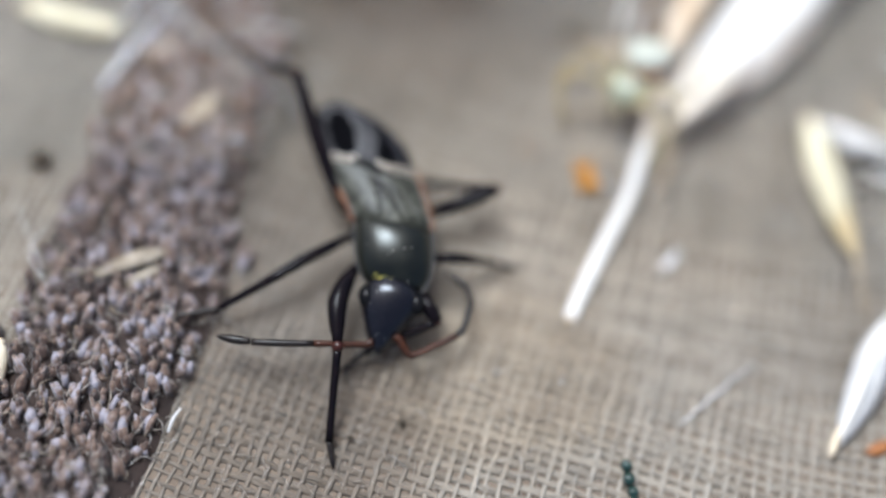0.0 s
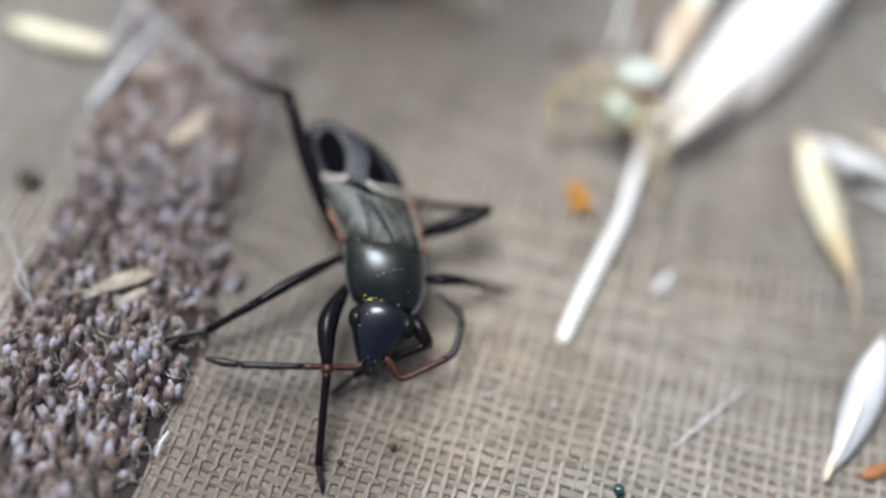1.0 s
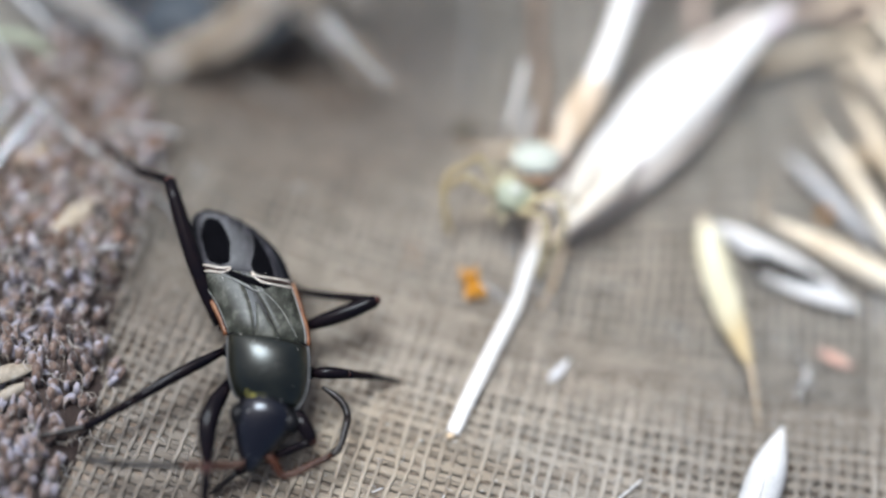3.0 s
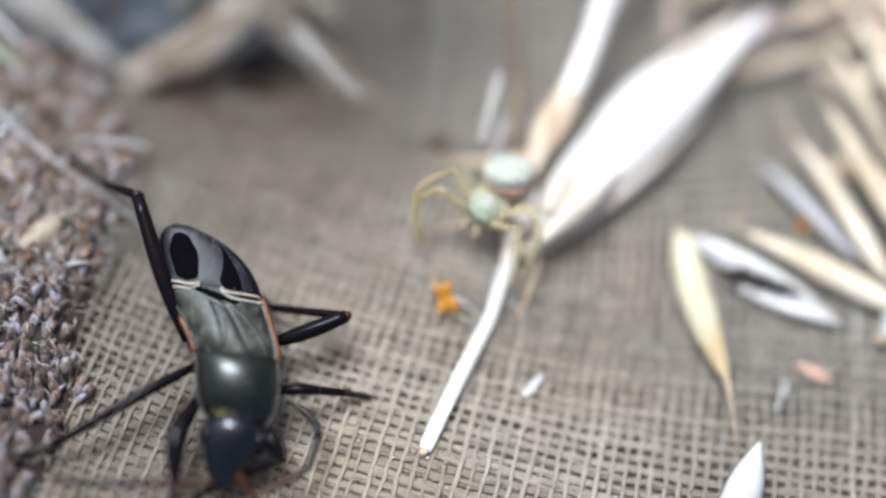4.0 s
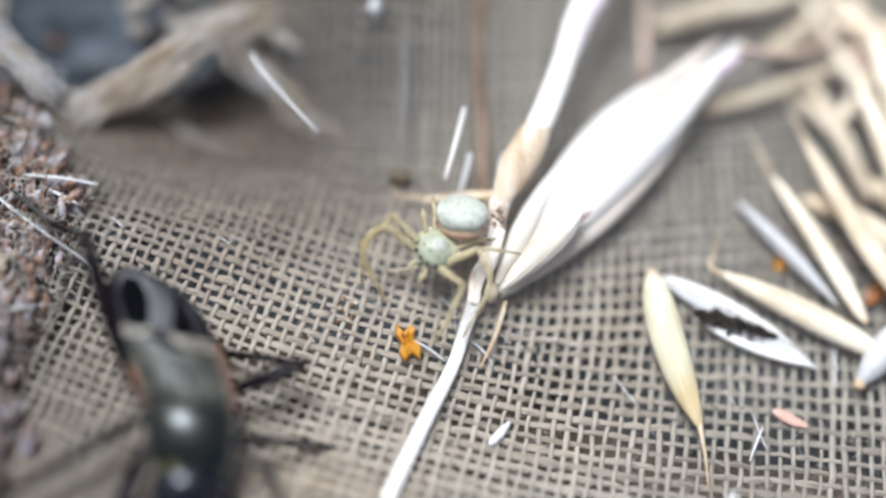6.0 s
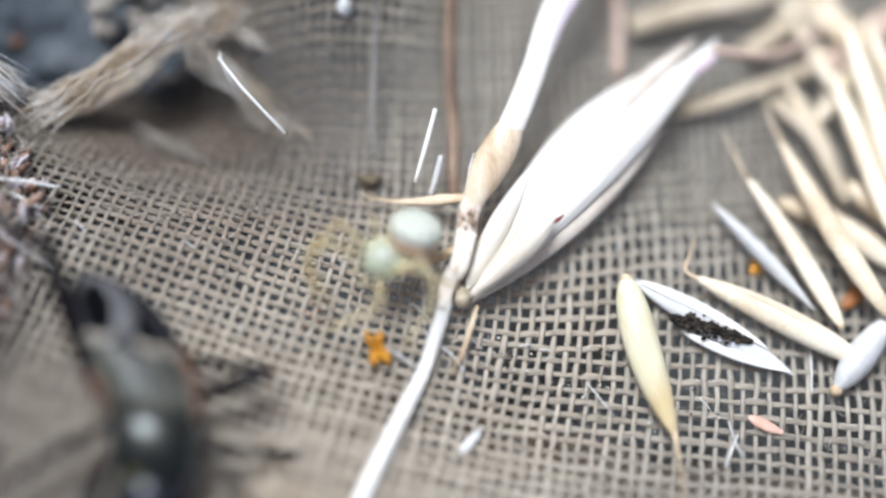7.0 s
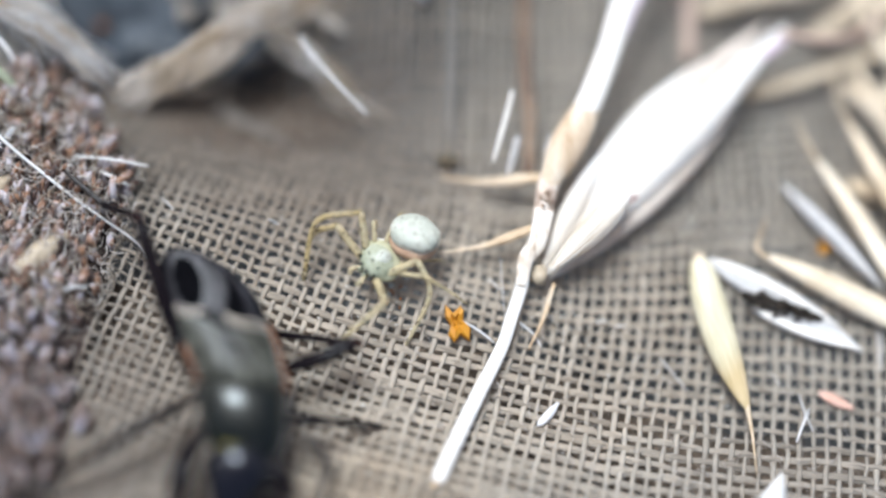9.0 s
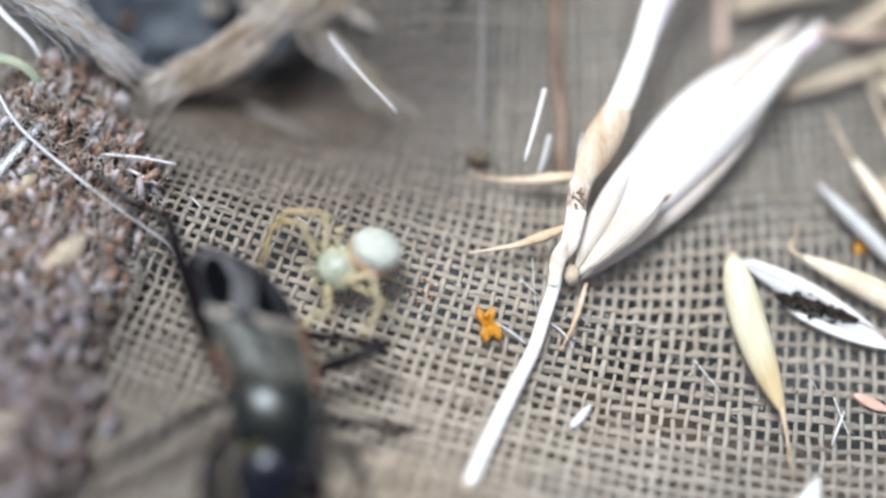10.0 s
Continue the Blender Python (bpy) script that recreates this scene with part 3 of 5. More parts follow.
def build_pile():
    """A band of thick looped pile, worn and clotted, that runs along the cloth."""
    band = thing("pile_band", (-8, 1, 0), "worn band of brown and mauve tufted pile on the cloth", "trim")
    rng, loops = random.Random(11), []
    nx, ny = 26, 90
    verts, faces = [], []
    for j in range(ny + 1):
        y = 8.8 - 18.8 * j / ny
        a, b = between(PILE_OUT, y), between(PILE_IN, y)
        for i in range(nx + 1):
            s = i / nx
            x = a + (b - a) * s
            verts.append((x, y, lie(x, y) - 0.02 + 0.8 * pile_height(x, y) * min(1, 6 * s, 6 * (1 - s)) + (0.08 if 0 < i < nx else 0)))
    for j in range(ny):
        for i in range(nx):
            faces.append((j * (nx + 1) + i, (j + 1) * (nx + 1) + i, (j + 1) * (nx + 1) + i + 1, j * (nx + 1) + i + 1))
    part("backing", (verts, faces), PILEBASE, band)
    y = -9.0
    row = 0
    while y < 8.8:
        a, b = between(PILE_OUT, y), between(PILE_IN, y)
        x = a + rng.uniform(-0.25, 0.1)
        while x < b + rng.uniform(-0.5, 0.35):
            near = 1 / (1 + math.exp((y - 2.0) / 0.6))
            px, py = x + rng.uniform(-0.06, 0.06), y + rng.uniform(-0.06, 0.06) + 0.12 * (x - a)
            wide = 1.10 + 0.40 * near
            turn = 1.25 + 0.5 * (row % 2) + rng.uniform(-0.45, 0.45)
            z = lie(px, py) + 0.75 * max(0.05, pile_height(px, py)) + rng.uniform(-0.12, 0.06)
            h0, tip0, strands = rng.uniform(0.26, 0.48) * (1 + 0.2 * near), rng.uniform(0.16, 0.42), []
            for k in range(4):
                g, q = turn + rng.uniform(-0.45, 0.45), rng.uniform(0, 6.28)
                bx, by, h, tip = px + 0.075 * wide * math.cos(q), py + 0.075 * wide * math.sin(q), h0 * rng.uniform(0.75, 1.1), tip0 * rng.uniform(0.6, 1.5)
                thick = (rng.uniform(0.075, 0.095) if k == 0 else rng.uniform(0.034, 0.060)) * wide
                pts = [(bx + tip * f * f * math.cos(g), by + tip * f * f * math.sin(g), z - 0.1 + h * math.sin(1.9 * f)) for f in (0, 0.4, 0.75, 1)]
                strands.append(tube(pts, [thick * q for q in (0.9, 1.1, 1.05, 0.55)], 6))
            loops.append(joined(*strands))
            x += rng.uniform(0.24, 0.40) * (1 + 0.40 * near)
        y += 0.27 if y > 2 else 0.36
        row += 1
    near = [l for l in loops if -4.5 < np.mean(l[0], axis=0)[1] < 3.0 and np.mean(l[0], axis=0)[0] > -8.2][:290]
    near_ids = {id(l) for l in near}
    for l in near:
        part("tuft", l, PILE, band)
    rest = [l for l in loops if id(l) not in near_ids]
    part("nap", joined(*[l for l in rest if np.mean(l[0], axis=0)[1] < 2.6]), PILE, band, "short brown and pale tufts", kind="stuff")
    part("nap", joined(*[l for l in rest if np.mean(l[0], axis=0)[1] >= 2.6]), RUSTPILE, band, "finer rusty brown tufts", kind="stuff")
    tufts = []
    for _ in range(1700):
        y = rng.choice((rng.uniform(-8.5, 8.7), rng.uniform(2.5, 8.7), rng.uniform(2.5, 8.7)))
        a, b = between(PILE_OUT, y), between(PILE_IN, y)
        x = rng.uniform(a - 0.2, b + 0.25)
        z = lie(x, y) + max(0.0, pile_height(x, y)) + 0.1
        g, l = rng.uniform(0, 6.28), rng.uniform(0.12, 0.65)
        p = [(x, y, z), (x + l * 0.5 * math.cos(g), y + l * 0.5 * math.sin(g), z + rng.uniform(0.05, 0.3)), (x + l * math.cos(g + 0.5), y + l * math.sin(g + 0.5), z + rng.uniform(-0.05, 0.25))]
        tufts.append(tube(spline(p, 2), rng.uniform(0.007, 0.018), 4))
    part("fluff", joined(*tufts), FUZZ, band, "pale stray fibres", kind="stuff")
    return band


# ---- the seed bug ----
# stations from head to tail: left edge, right edge (as one looks at its face from behind: its own right and left), edge height, crown, keel
BUG_BASE = (-1.5, 0.4, 0.0)
HEAD = [((-1.66, -2.98), (-1.65, -3.00), 0.66, 0.72, 0.58), ((-1.79, -2.82), (-1.46, -2.86), 0.68, 0.84, 0.54), ((-1.93, -2.54), (-1.19, -2.60), 0.80, 1.04, 0.50),
        ((-2.02, -2.14), (-0.86, -2.24), 0.96, 1.28, 0.50), ((-2.07, -1.72), (-0.61, -1.90), 1.05, 1.46, 0.55), ((-1.99, -1.39), (-0.60, -1.60), 1.05, 1.52, 0.55), ((-1.90, -1.13), (-0.71, -1.31), 1.0, 1.42, 0.55)]
PRON = [((-1.92, -1.16), (-0.64, -1.44), 1.06, 1.26, 0.6), ((-2.01, -1.14), (-0.53, -1.43), 1.10, 1.38, 0.55), ((-2.14, -0.86), (-0.37, -1.16), 1.16, 1.60, 0.5),
        ((-2.22, -0.48), (-0.29, -0.79), 1.20, 1.74, 0.5), ((-2.24, -0.05), (-0.28, -0.36), 1.22, 1.78, 0.5), ((-2.25, 0.29), (-0.30, -0.04), 1.24, 1.70, 0.5), ((-2.20, 0.39), (-0.34, 0.09), 1.22, 1.56, 0.5)]
BACK = [((-2.26, 0.29), (-0.30, 0.02), 1.20, 1.56, 0.5), ((-2.39, 0.65), (-0.31, 0.38), 1.20, 1.60, 0.45), ((-2.61, 1.13), (-0.44, 0.89), 1.20, 1.58, 0.42), ((-2.90, 1.58), (-0.57, 1.32), 1.22, 1.56, 0.42),
        ((-3.05, 1.94), (-0.70, 1.64), 1.24, 1.56, 0.45), ((-3.14, 2.35), (-0.81, 1.99), 1.28, 1.56, 0.5), ((-3.22, 2.72), (-0.97, 2.33), 1.32, 1.56, 0.6), ((-3.25, 3.05), (-1.22, 2.66), 1.36, 1.56, 0.8),
        ((-3.21, 3.31), (-1.56, 2.98), 1.40, 1.56, 1.0), ((-3.10, 3.48), (-1.98, 3.26), 1.43, 1.54, 1.2), ((-2.90, 3.57), (-2.45, 3.48), 1.46, 1.52, 1.36)]


def station(table, s):
    """The station at s from 0 to 1 along a table, smoothly between the given ones."""
    f = max(0.0, min(1.0, s)) * (len(table) - 1)
    i = min(int(f), len(table) - 2)
    rows = [np.array([*a, *b, c, d, e], float) for a, b, c, d, e in table]
    p = [rows[max(i - 1, 0)], rows[i], rows[i + 1], rows[min(i + 2, len(rows) - 1)]]
    g = f - i
    return 0.5 * (2 * p[1] + (p[2] - p[0]) * g + (2 * p[0] - 5 * p[1] + 4 * p[2] - p[3]) * g * g + (3 * p[1] - p[0] - 3 * p[2] + p[3]) * g**3)


def over_back(table, s, t, off=0.0):
    """A point on the upper side: s along, t from -1 to 1 across, off above it."""
    r = station(table, s)
    w = (t + 1) / 2
    return np.array([r[0] + (r[2] - r[0]) * w, r[1] + (r[3] - r[1]) * w, r[4] + (r[5] - r[4]) * (1 - abs(t) ** 2.1) ** 0.55 + off])


def body(table, rows=22, half=9):
    """A closed shell over a table of stations: the domed upper side and a rounder keel."""
    verts, faces, n = [], [], 4 * half
    for k in range(rows + 1):
        s = k / rows
        r = station(table, s)
        for j in range(n):
            t = math.cos(2 * math.pi * j / n)
            if j <= 2 * half:
                verts.append(over_back(table, s, -t))
            else:
                w = (1 - t) / 2
                verts.append(np.array([r[0] + (r[2] - r[0]) * w, r[1] + (r[3] - r[1]) * w, r[4] - (r[4] - r[6]) * (1 - t * t) ** 0.5]))
    for k in range(rows):
        for j in range(n):
            i = (j + 1) % n
            faces.append((k * n + j, (k + 1) * n + j, (k + 1) * n + i, k * n + i))
    faces += [tuple(range(n)), tuple(rows * n + j for j in range(n))[::-1]]
    return verts, faces


def plate(table, edge, off=0.02, rows=16, cols=12, skirt=0.05):
    """A thin plate that lies on the back: edge(a) gives s, t of its left border and t of its right one, or two (s, t) borders."""
    verts, faces, n = [], [], cols + 1
    for k in range(rows + 1):
        (s0, t0), (s1, t1) = edge(k / rows)
        for j in range(cols + 1):
            w = j / cols
            rim = min(1.0, 8 * w, 8 * (1 - w), 8 * k / rows, 8 * (1 - k / rows))
            verts.append(over_back(table, s0 + (s1 - s0) * w, max(-0.99, min(0.99, t0 + (t1 - t0) * w)), off - skirt * (1 - rim) ** 2))
    for k in range(rows):
        for j in range(cols):
            faces.append((k * n + j, (k + 1) * n + j, (k + 1) * n + j + 1, k * n + j + 1))
    return verts, faces


def line_on(table, points, radius, off=0.015, n=5, sides=6):
    st = spline([(s, t, 0) for s, t in points], n)
    return tube([over_back(table, p[0], max(-1, min(1, p[1])), off) for p in st], radius, sides, 0.7)


def limb(points, radii, n=4, sides=9):
    pts = spline(points, n)
    at = np.linspace(0, 1, len(radii))
    return tube(pts, [float(np.interp(k / (len(pts) - 1), at, radii)) for k in range(len(pts))], sides)


def spines(a, b, count, length, rng):
    a, b = np.array(a, float), np.array(b, float)
    out = []
    for k in range(count):
        p = a + (b - a) * (k + 0.5 + rng.uniform(-0.3, 0.3)) / count
        d = np.array([rng.uniform(-1, 1), rng.uniform(-1, 1), rng.uniform(-0.3, 1)])
        d = d / np.linalg.norm(d) * length + (b - a) / np.linalg.norm(b - a) * length * 0.7
        out.append(tube([p, p + d * 0.5, p + d], [0.010, 0.007, 0.003], 3))
    return joined(*out)


def build_bug():
    bug = thing("seed_bug", BUG_BASE, "black ground bug with grey wings and rusty edges", "insect")
    head = part("head", body(HEAD), HEADM, bug, "pointed matt black head")
    part("eye", ellipsoid((-1.93, -1.62, 1.14), (0.22, 0.30, 0.25)), BLACK, head)
    part("eye", ellipsoid((-0.68, -1.82, 1.13), (0.21, 0.29, 0.25)), BLACK, head)
    part("beak", limb([(-1.59, -2.88, 0.84), (-1.49, -2.76, 0.62), (-1.36, -2.22, 0.42), (-1.23, -1.44, 0.36)], [0.07, 0.06, 0.05, 0.03]), BLACK, head)
    pron = part("pronotum", body(PRON), PRONO, bug, "glossy greenish black shield behind the head")
    part("pronotum_edge", line_on(PRON, [(0.12, -1), (0.35, -1), (0.65, -1), (0.95, -1)], 0.035, 0.0), GREYRIM, pron, "pale grey rim")
    part("pronotum_edge", line_on(PRON, [(0.08, 1), (0.35, 1), (0.65, 1), (0.95, 1)], 0.06, 0.0), GREYRIM, pron, "pale grey rim")
    part("abdomen", body(BACK, 30), BLACK, bug)
    # fore wings: two leathery halves with the shield between them, then the clear membrane
    part("wing_cover", plate(BACK, lambda a: ((0.03 + 0.40 * a, -0.93), (0.02 + (0.42 - 0.10 * (1 - a)) * a, -0.02 - 0.30 * (1 - a) ** 1.5)), 0.035), CORIUM, bug, "grey-olive leathery fore wing")
    part("wing_cover", plate(BACK, lambda a: ((0.02 + (0.42 - 0.10 * (1 - a)) * a, 0.02 + 0.30 * (1 - a) ** 1.5), (0.03 + 0.38 * a, 0.93)), 0.042), CORIUM, bug, "grey-olive leathery fore wing")
    part("shield", plate(BACK, lambda a: ((0.0 + 0.22 * a, -0.34 * (1 - a) - 0.01), (0.0 + 0.22 * a, 0.34 * (1 - a) + 0.01)), 0.05, 12, 8), CORIUM, bug, "small dark triangular shield")
    part("wing_membrane", plate(BACK, lambda a: ((0.40 + 0.58 * a, -0.985), (0.40 + 0.58 * a, 0.985)), 0.02, 20, 14), MEMBRANE, bug, "smoky grey wing membrane")
    def patch_edge(a):
        low = 0.40 - 0.115 * a ** 0.9 + (0.05 * (a - 0.8) / 0.2 if a > 0.8 else 0)
        return (low, -0.50 + 1.02 * a), (0.432 - 0.085 * a**1.4, -0.50 + 1.02 * a)

    part("wing_patch", plate(BACK, patch_edge, 0.070, 24, 12, 0.03), VELVET, bug, "black crescent patch")

    def left_spot(a):
        round_off = (1 - abs(2 * a - 1) ** 6) ** 0.5
        mid, half = -0.49 + 0.14 * a, (0.29 - 0.03 * math.sin(9 * a)) * round_off + 0.01
        return (0.452 + 0.40 * a, mid - half), (0.452 + 0.40 * a, mid + half)

    def right_spot(a):
        low = float(np.interp(a, [0, 0.12, 0.6, 1], [0.24, 0.19, 0.50, 0.77]))
        high = float(np.interp(a, [0, 0.15, 0.6, 1], [0.64, 0.65, 0.67, 0.78]))
        return (0.430 + 0.40 * a, low), (0.430 + 0.40 * a, high)

    part("wing_spot", plate(BACK, left_spot, 0.05, 20, 8, 0.03), VELVET, bug, "black oval spot")
    part("wing_spot", plate(BACK, right_spot, 0.05, 20, 8, 0.03), VELVET, bug, "black slanting spot")
    for ds, r, mat in ((0.0, 0.028, CREAM), (-0.018, 0.014, JOINT), (-0.036, 0.024, CREAM)):
        part("wing_vein", line_on(BACK, [(0.436 + ds, -0.98), (0.440 + ds, -0.76), (0.428 + 0.8 * ds, -0.48), (0.44 + 0.3 * ds, -0.24)], r, 0.072), mat, bug, "cream line" if mat is CREAM else "dark red line")
    for ds, r, mat in ((0.0, 0.028, CREAM), (-0.026, 0.014, JOINT), (-0.052, 0.026, CREAM)):
        part("wing_vein", line_on(BACK, [(0.425 + 0.3 * ds, 0.17), (0.402 + 0.8 * ds, 0.32), (0.405 + ds, 0.62), (0.412 + ds, 0.97)], r, 0.076), mat, bug, "cream line" if mat is CREAM else "dark red line")
    part("wing_vein", line_on(BACK, [(0.37, 0.34), (0.30, 0.26), (0.25, 0.38), (0.19, 0.52), (0.12, 0.62), (0.05, 0.74)], 0.010, 0.05), SUTURE, bug, "pale suture")
    part("wing_vein", line_on(BACK, [(0.405, -0.58), (0.375, -0.36), (0.325, -0.10), (0.285, 0.10), (0.29, 0.24)], 0.020, 0.05), SUTURE, bug, "pale suture")
    part("wing_edge", line_on(BACK, [(0.03, -1), (0.15, -1), (0.28, -1), (0.41, -1)], 0.075, 0.03), RUST, bug, "rusty orange edge")
    part("wing_edge", line_on(BACK, [(0.03, 1), (0.15, 1), (0.28, 1), (0.41, 1)], 0.070, 0.03), RUST, bug, "rusty orange edge")
    part("wing_vein", line_on(BACK, [(0.03, -0.93), (0.15, -0.93), (0.28, -0.93), (0.40, -0.93)], 0.010, 0.045), SUTURE, bug, "pale line inside the edge")
    part("wing_vein", line_on(BACK, [(0.03, 0.94), (0.15, 0.94), (0.28, 0.94), (0.40, 0.94)], 0.016, 0.045), SUTURE, bug, "pale line inside the edge")
    part("wing_edge", line_on(BACK, [(0.41, -1), (0.6, -1), (0.8, -1), (0.97, -0.9), (1.0, -0.3)], 0.022, -0.02), GREYRIM, bug, "grey margin")
    part("wing_edge", line_on(BACK, [(0.41, 1), (0.6, 1), (0.8, 1), (0.97, 0.9), (1.0, 0.3)], 0.022, -0.02), GREYRIM, bug, "grey margin")
    rng = random.Random(21)

    def leg(hip, knee, ankle, toe, mid=None, thick=0.15, label=""):
        z = lie(toe[0], toe[1]) + 0.09
        toe = (toe[0], toe[1], max(z, toe[2]))
        hip0 = np.array(hip) + (0.4 if hip[0] < -1.3 else -0.4, 0.08, -0.12)
        part("coxa", limb([hip0, hip], [0.2, 0.16]), BLACK, bug)
        m = mid or tuple((np.array(hip) + np.array(knee)) / 2)
        femur = part("femur", limb([hip, m, knee], [thick * q for q in ((0.45, 0.85, 1, 0.8, 0.42) if thick > 0.21 else (0.65, 0.95, 1, 0.92, 0.78))]), LEG, bug, label)
        part("knee", ellipsoid(knee, (thick * 0.62,) * 3, 8, 10), JOINT, femur, "red-brown joint")
        part("tibia", limb([knee, tuple((np.array(knee) + np.array(ankle)) / 2), ankle], [0.115, 0.105, 0.10, 0.105]), LEG, bug)
        part("tibia_bristles", spines(knee, ankle, 22, 0.1, rng), LEG, bug, "short black bristles", kind="stuff")
        c = (np.array(ankle) * 0.5 + np.array(toe) * 0.5)
        part("tarsus", limb([ankle, c, toe], [0.08, 0.085, 0.07, 0.075, 0.045]), DARKANT, bug)
        end = np.array(toe)
        d = end - c
        d = d / np.linalg.norm(d)
        part("claw", joined(tube([end, end + d * 0.06 + (0.03, 0, 0.0), end + d * 0.1 + (0.04, 0, -0.05)], [0.02, 0.015, 0.005], 5), tube([end, end + d * 0.06 - (0.03, 0, 0.0), end + d * 0.1 - (0.04, 0, 0.05)], [0.02, 0.015, 0.005], 5)), LEG, bug)

    leg((-2.22, -0.77, 0.95), (-2.64, -2.91, 1.10), (-2.83, -5.10, 0.25), (-2.72, -5.68, 0.10), (-2.64, -1.74, 1.16), 0.265, "swollen black fore leg")
    leg((-0.60, -1.44, 0.90), (-0.17, -2.21, 0.95), (-1.98, -2.84, 0.35), (-2.56, -3.28, 0.10), (-0.40, -1.81, 1.02), 0.20, "swollen black fore leg, folded")
    leg((-2.36, 0.06, 0.9), (-4.46, -1.22, 1.0), (-5.60, -1.78, 0.62), (-6.75, -2.02, 0.62), (-3.50, -0.62, 1.04), 0.15)
    leg((-0.18, -0.51, 0.9), (0.69, -0.53, 0.92), (1.29, -0.45, 0.4), (1.98, -0.47, 0.1), (0.23, -0.52, 0.98), 0.155)
    leg((-2.50, 0.73, 0.9), (-3.77, 4.16, 1.90), (-4.66, 4.76, 1.12), (-5.69, 5.70, 1.02), (-3.16, 2.30, 1.50), 0.205)
    leg((-0.33, 0.71, 0.9), (1.37, 1.25, 1.30), (-0.48, 1.72, 0.5), (-0.82, 2.19, 0.12), (0.58, 0.95, 1.16), 0.205)
    # antennae: amber at the base, darker outwards
    near = part("antenna", limb([(-1.80, -2.73, 0.92), (-1.97, -2.81, 0.94), (-2.57, -2.83, 1.02), (-3.23, -2.84, 1.10)], [0.10, 0.085, 0.08, 0.085]), AMBER, bug, "amber antenna")
    part("antenna_tip", limb([(-3.23, -2.84, 1.10), (-4.07, -2.84, 1.12), (-4.75, -2.81, 1.10)], [0.08, 0.09, 0.09, 0.09]), DARKANT, near, "dark outer segments")
    part("antenna_tip", limb([(-4.78, -2.80, 1.10), (-5.16, -2.74, 1.07), (-5.60, -2.64, 1.02)], [0.08, 0.11, 0.11, 0.04]), DARKANT, near)
    off = part("antenna", limb([(-1.22, -2.58, 0.95), (-1.07, -2.73, 0.90), (-0.94, -2.94, 0.82), (-0.75, -3.04, 0.80), (-0.17, -2.77, 0.80), (0.31, -2.53, 0.80)], [0.10, 0.105, 0.10, 0.085, 0.08, 0.085]), AMBER, bug, "bent amber antenna")
    part("antenna_tip", limb([(0.31, -2.53, 0.80), (0.51, -2.30, 0.80), (0.70, -1.61, 0.80)], [0.085, 0.09, 0.09]), DARKANT, off)
    part("antenna_tip", limb([(0.70, -1.61, 0.80), (0.60, -1.28, 0.80), (0.36, -1.03, 0.80), (0.06, -0.83, 0.80)], [0.08, 0.095, 0.095, 0.04]), DARKANT, off)
    grains = []
    for _ in range(26):
        s, t = rng.gauss(0.14, 0.07), rng.gauss(-0.42, 0.16)
        grains.append(crumb(over_back(PRON, max(0.02, s), max(-0.9, t), 0.02), (rng.uniform(0.014, 0.036),) * 3, rng, 4, 6))
    part("pollen", joined(*grains), POLLEN, bug, "yellow pollen specks", kind="stuff")
    specks = []
    for _ in range(30):
        table = rng.choice((HEAD, PRON, PRON, BACK))
        p = over_back(table, rng.uniform(0.15, 0.9), rng.uniform(-0.8, 0.8), 0.035 if table is BACK else 0.005)
        specks.append(crumb(p, (rng.uniform(0.008, 0.016),) * 3, rng, 4, 5))
    part("dust_specks", joined(*specks), DUST, bug, "pale dust specks", kind="stuff")


# ---- the crab spider, in its own space: y ahead, z up, its base on the cloth under the fore body ----
SPIDER_LEGS = [  # hip, then knee, shin and toe; on its right side first, from front to back
    [(0.28, 0.36, 0.72), (1.15, 0.55, 1.22), (1.38, 1.12, 0.85), (0.86, 1.68, 0.25), (0.76, 1.76, 0.05)],
    [(0.36, 0.18, 0.72), (1.18, -0.08, 1.30), (1.56, 0.92, 0.98), (0.74, 1.64, 0.28), (0.62, 1.72, 0.05)],
    [(0.38, -0.08, 0.72), (0.82, -0.28, 1.08), (1.02, -0.48, 0.58), (1.10, -0.55, 0.05)],
    [(0.30, -0.28, 0.72), (0.60, -0.72, 1.02), (0.86, -1.12, 0.52), (0.94, -1.30, 0.05)],
    [(-0.30, 0.34, 0.72), (-1.06, 0.08, 1.00), (-1.45, 0.62, 0.62), (-1.72, 1.14, 0.05), (-1.74, 1.24, -0.10)],
    [(-0.38, 0.16, 0.72), (-0.86, -0.55, 1.12), (-1.56, -0.12, 0.80), (-1.76, 1.02, 0.08), (-1.76, 1.12, -0.08)],
    [(-0.38, -0.08, 0.72), (-1.00, -0.66, 0.98), (-1.60, -1.15, 0.50), (-1.84, -1.40, 0.05)],
    [(-0.30, -0.28, 0.72), (-0.52, -0.85, 0.92), (-0.66, -1.36, 0.48), (-0.70, -1.55, 0.05)],
]


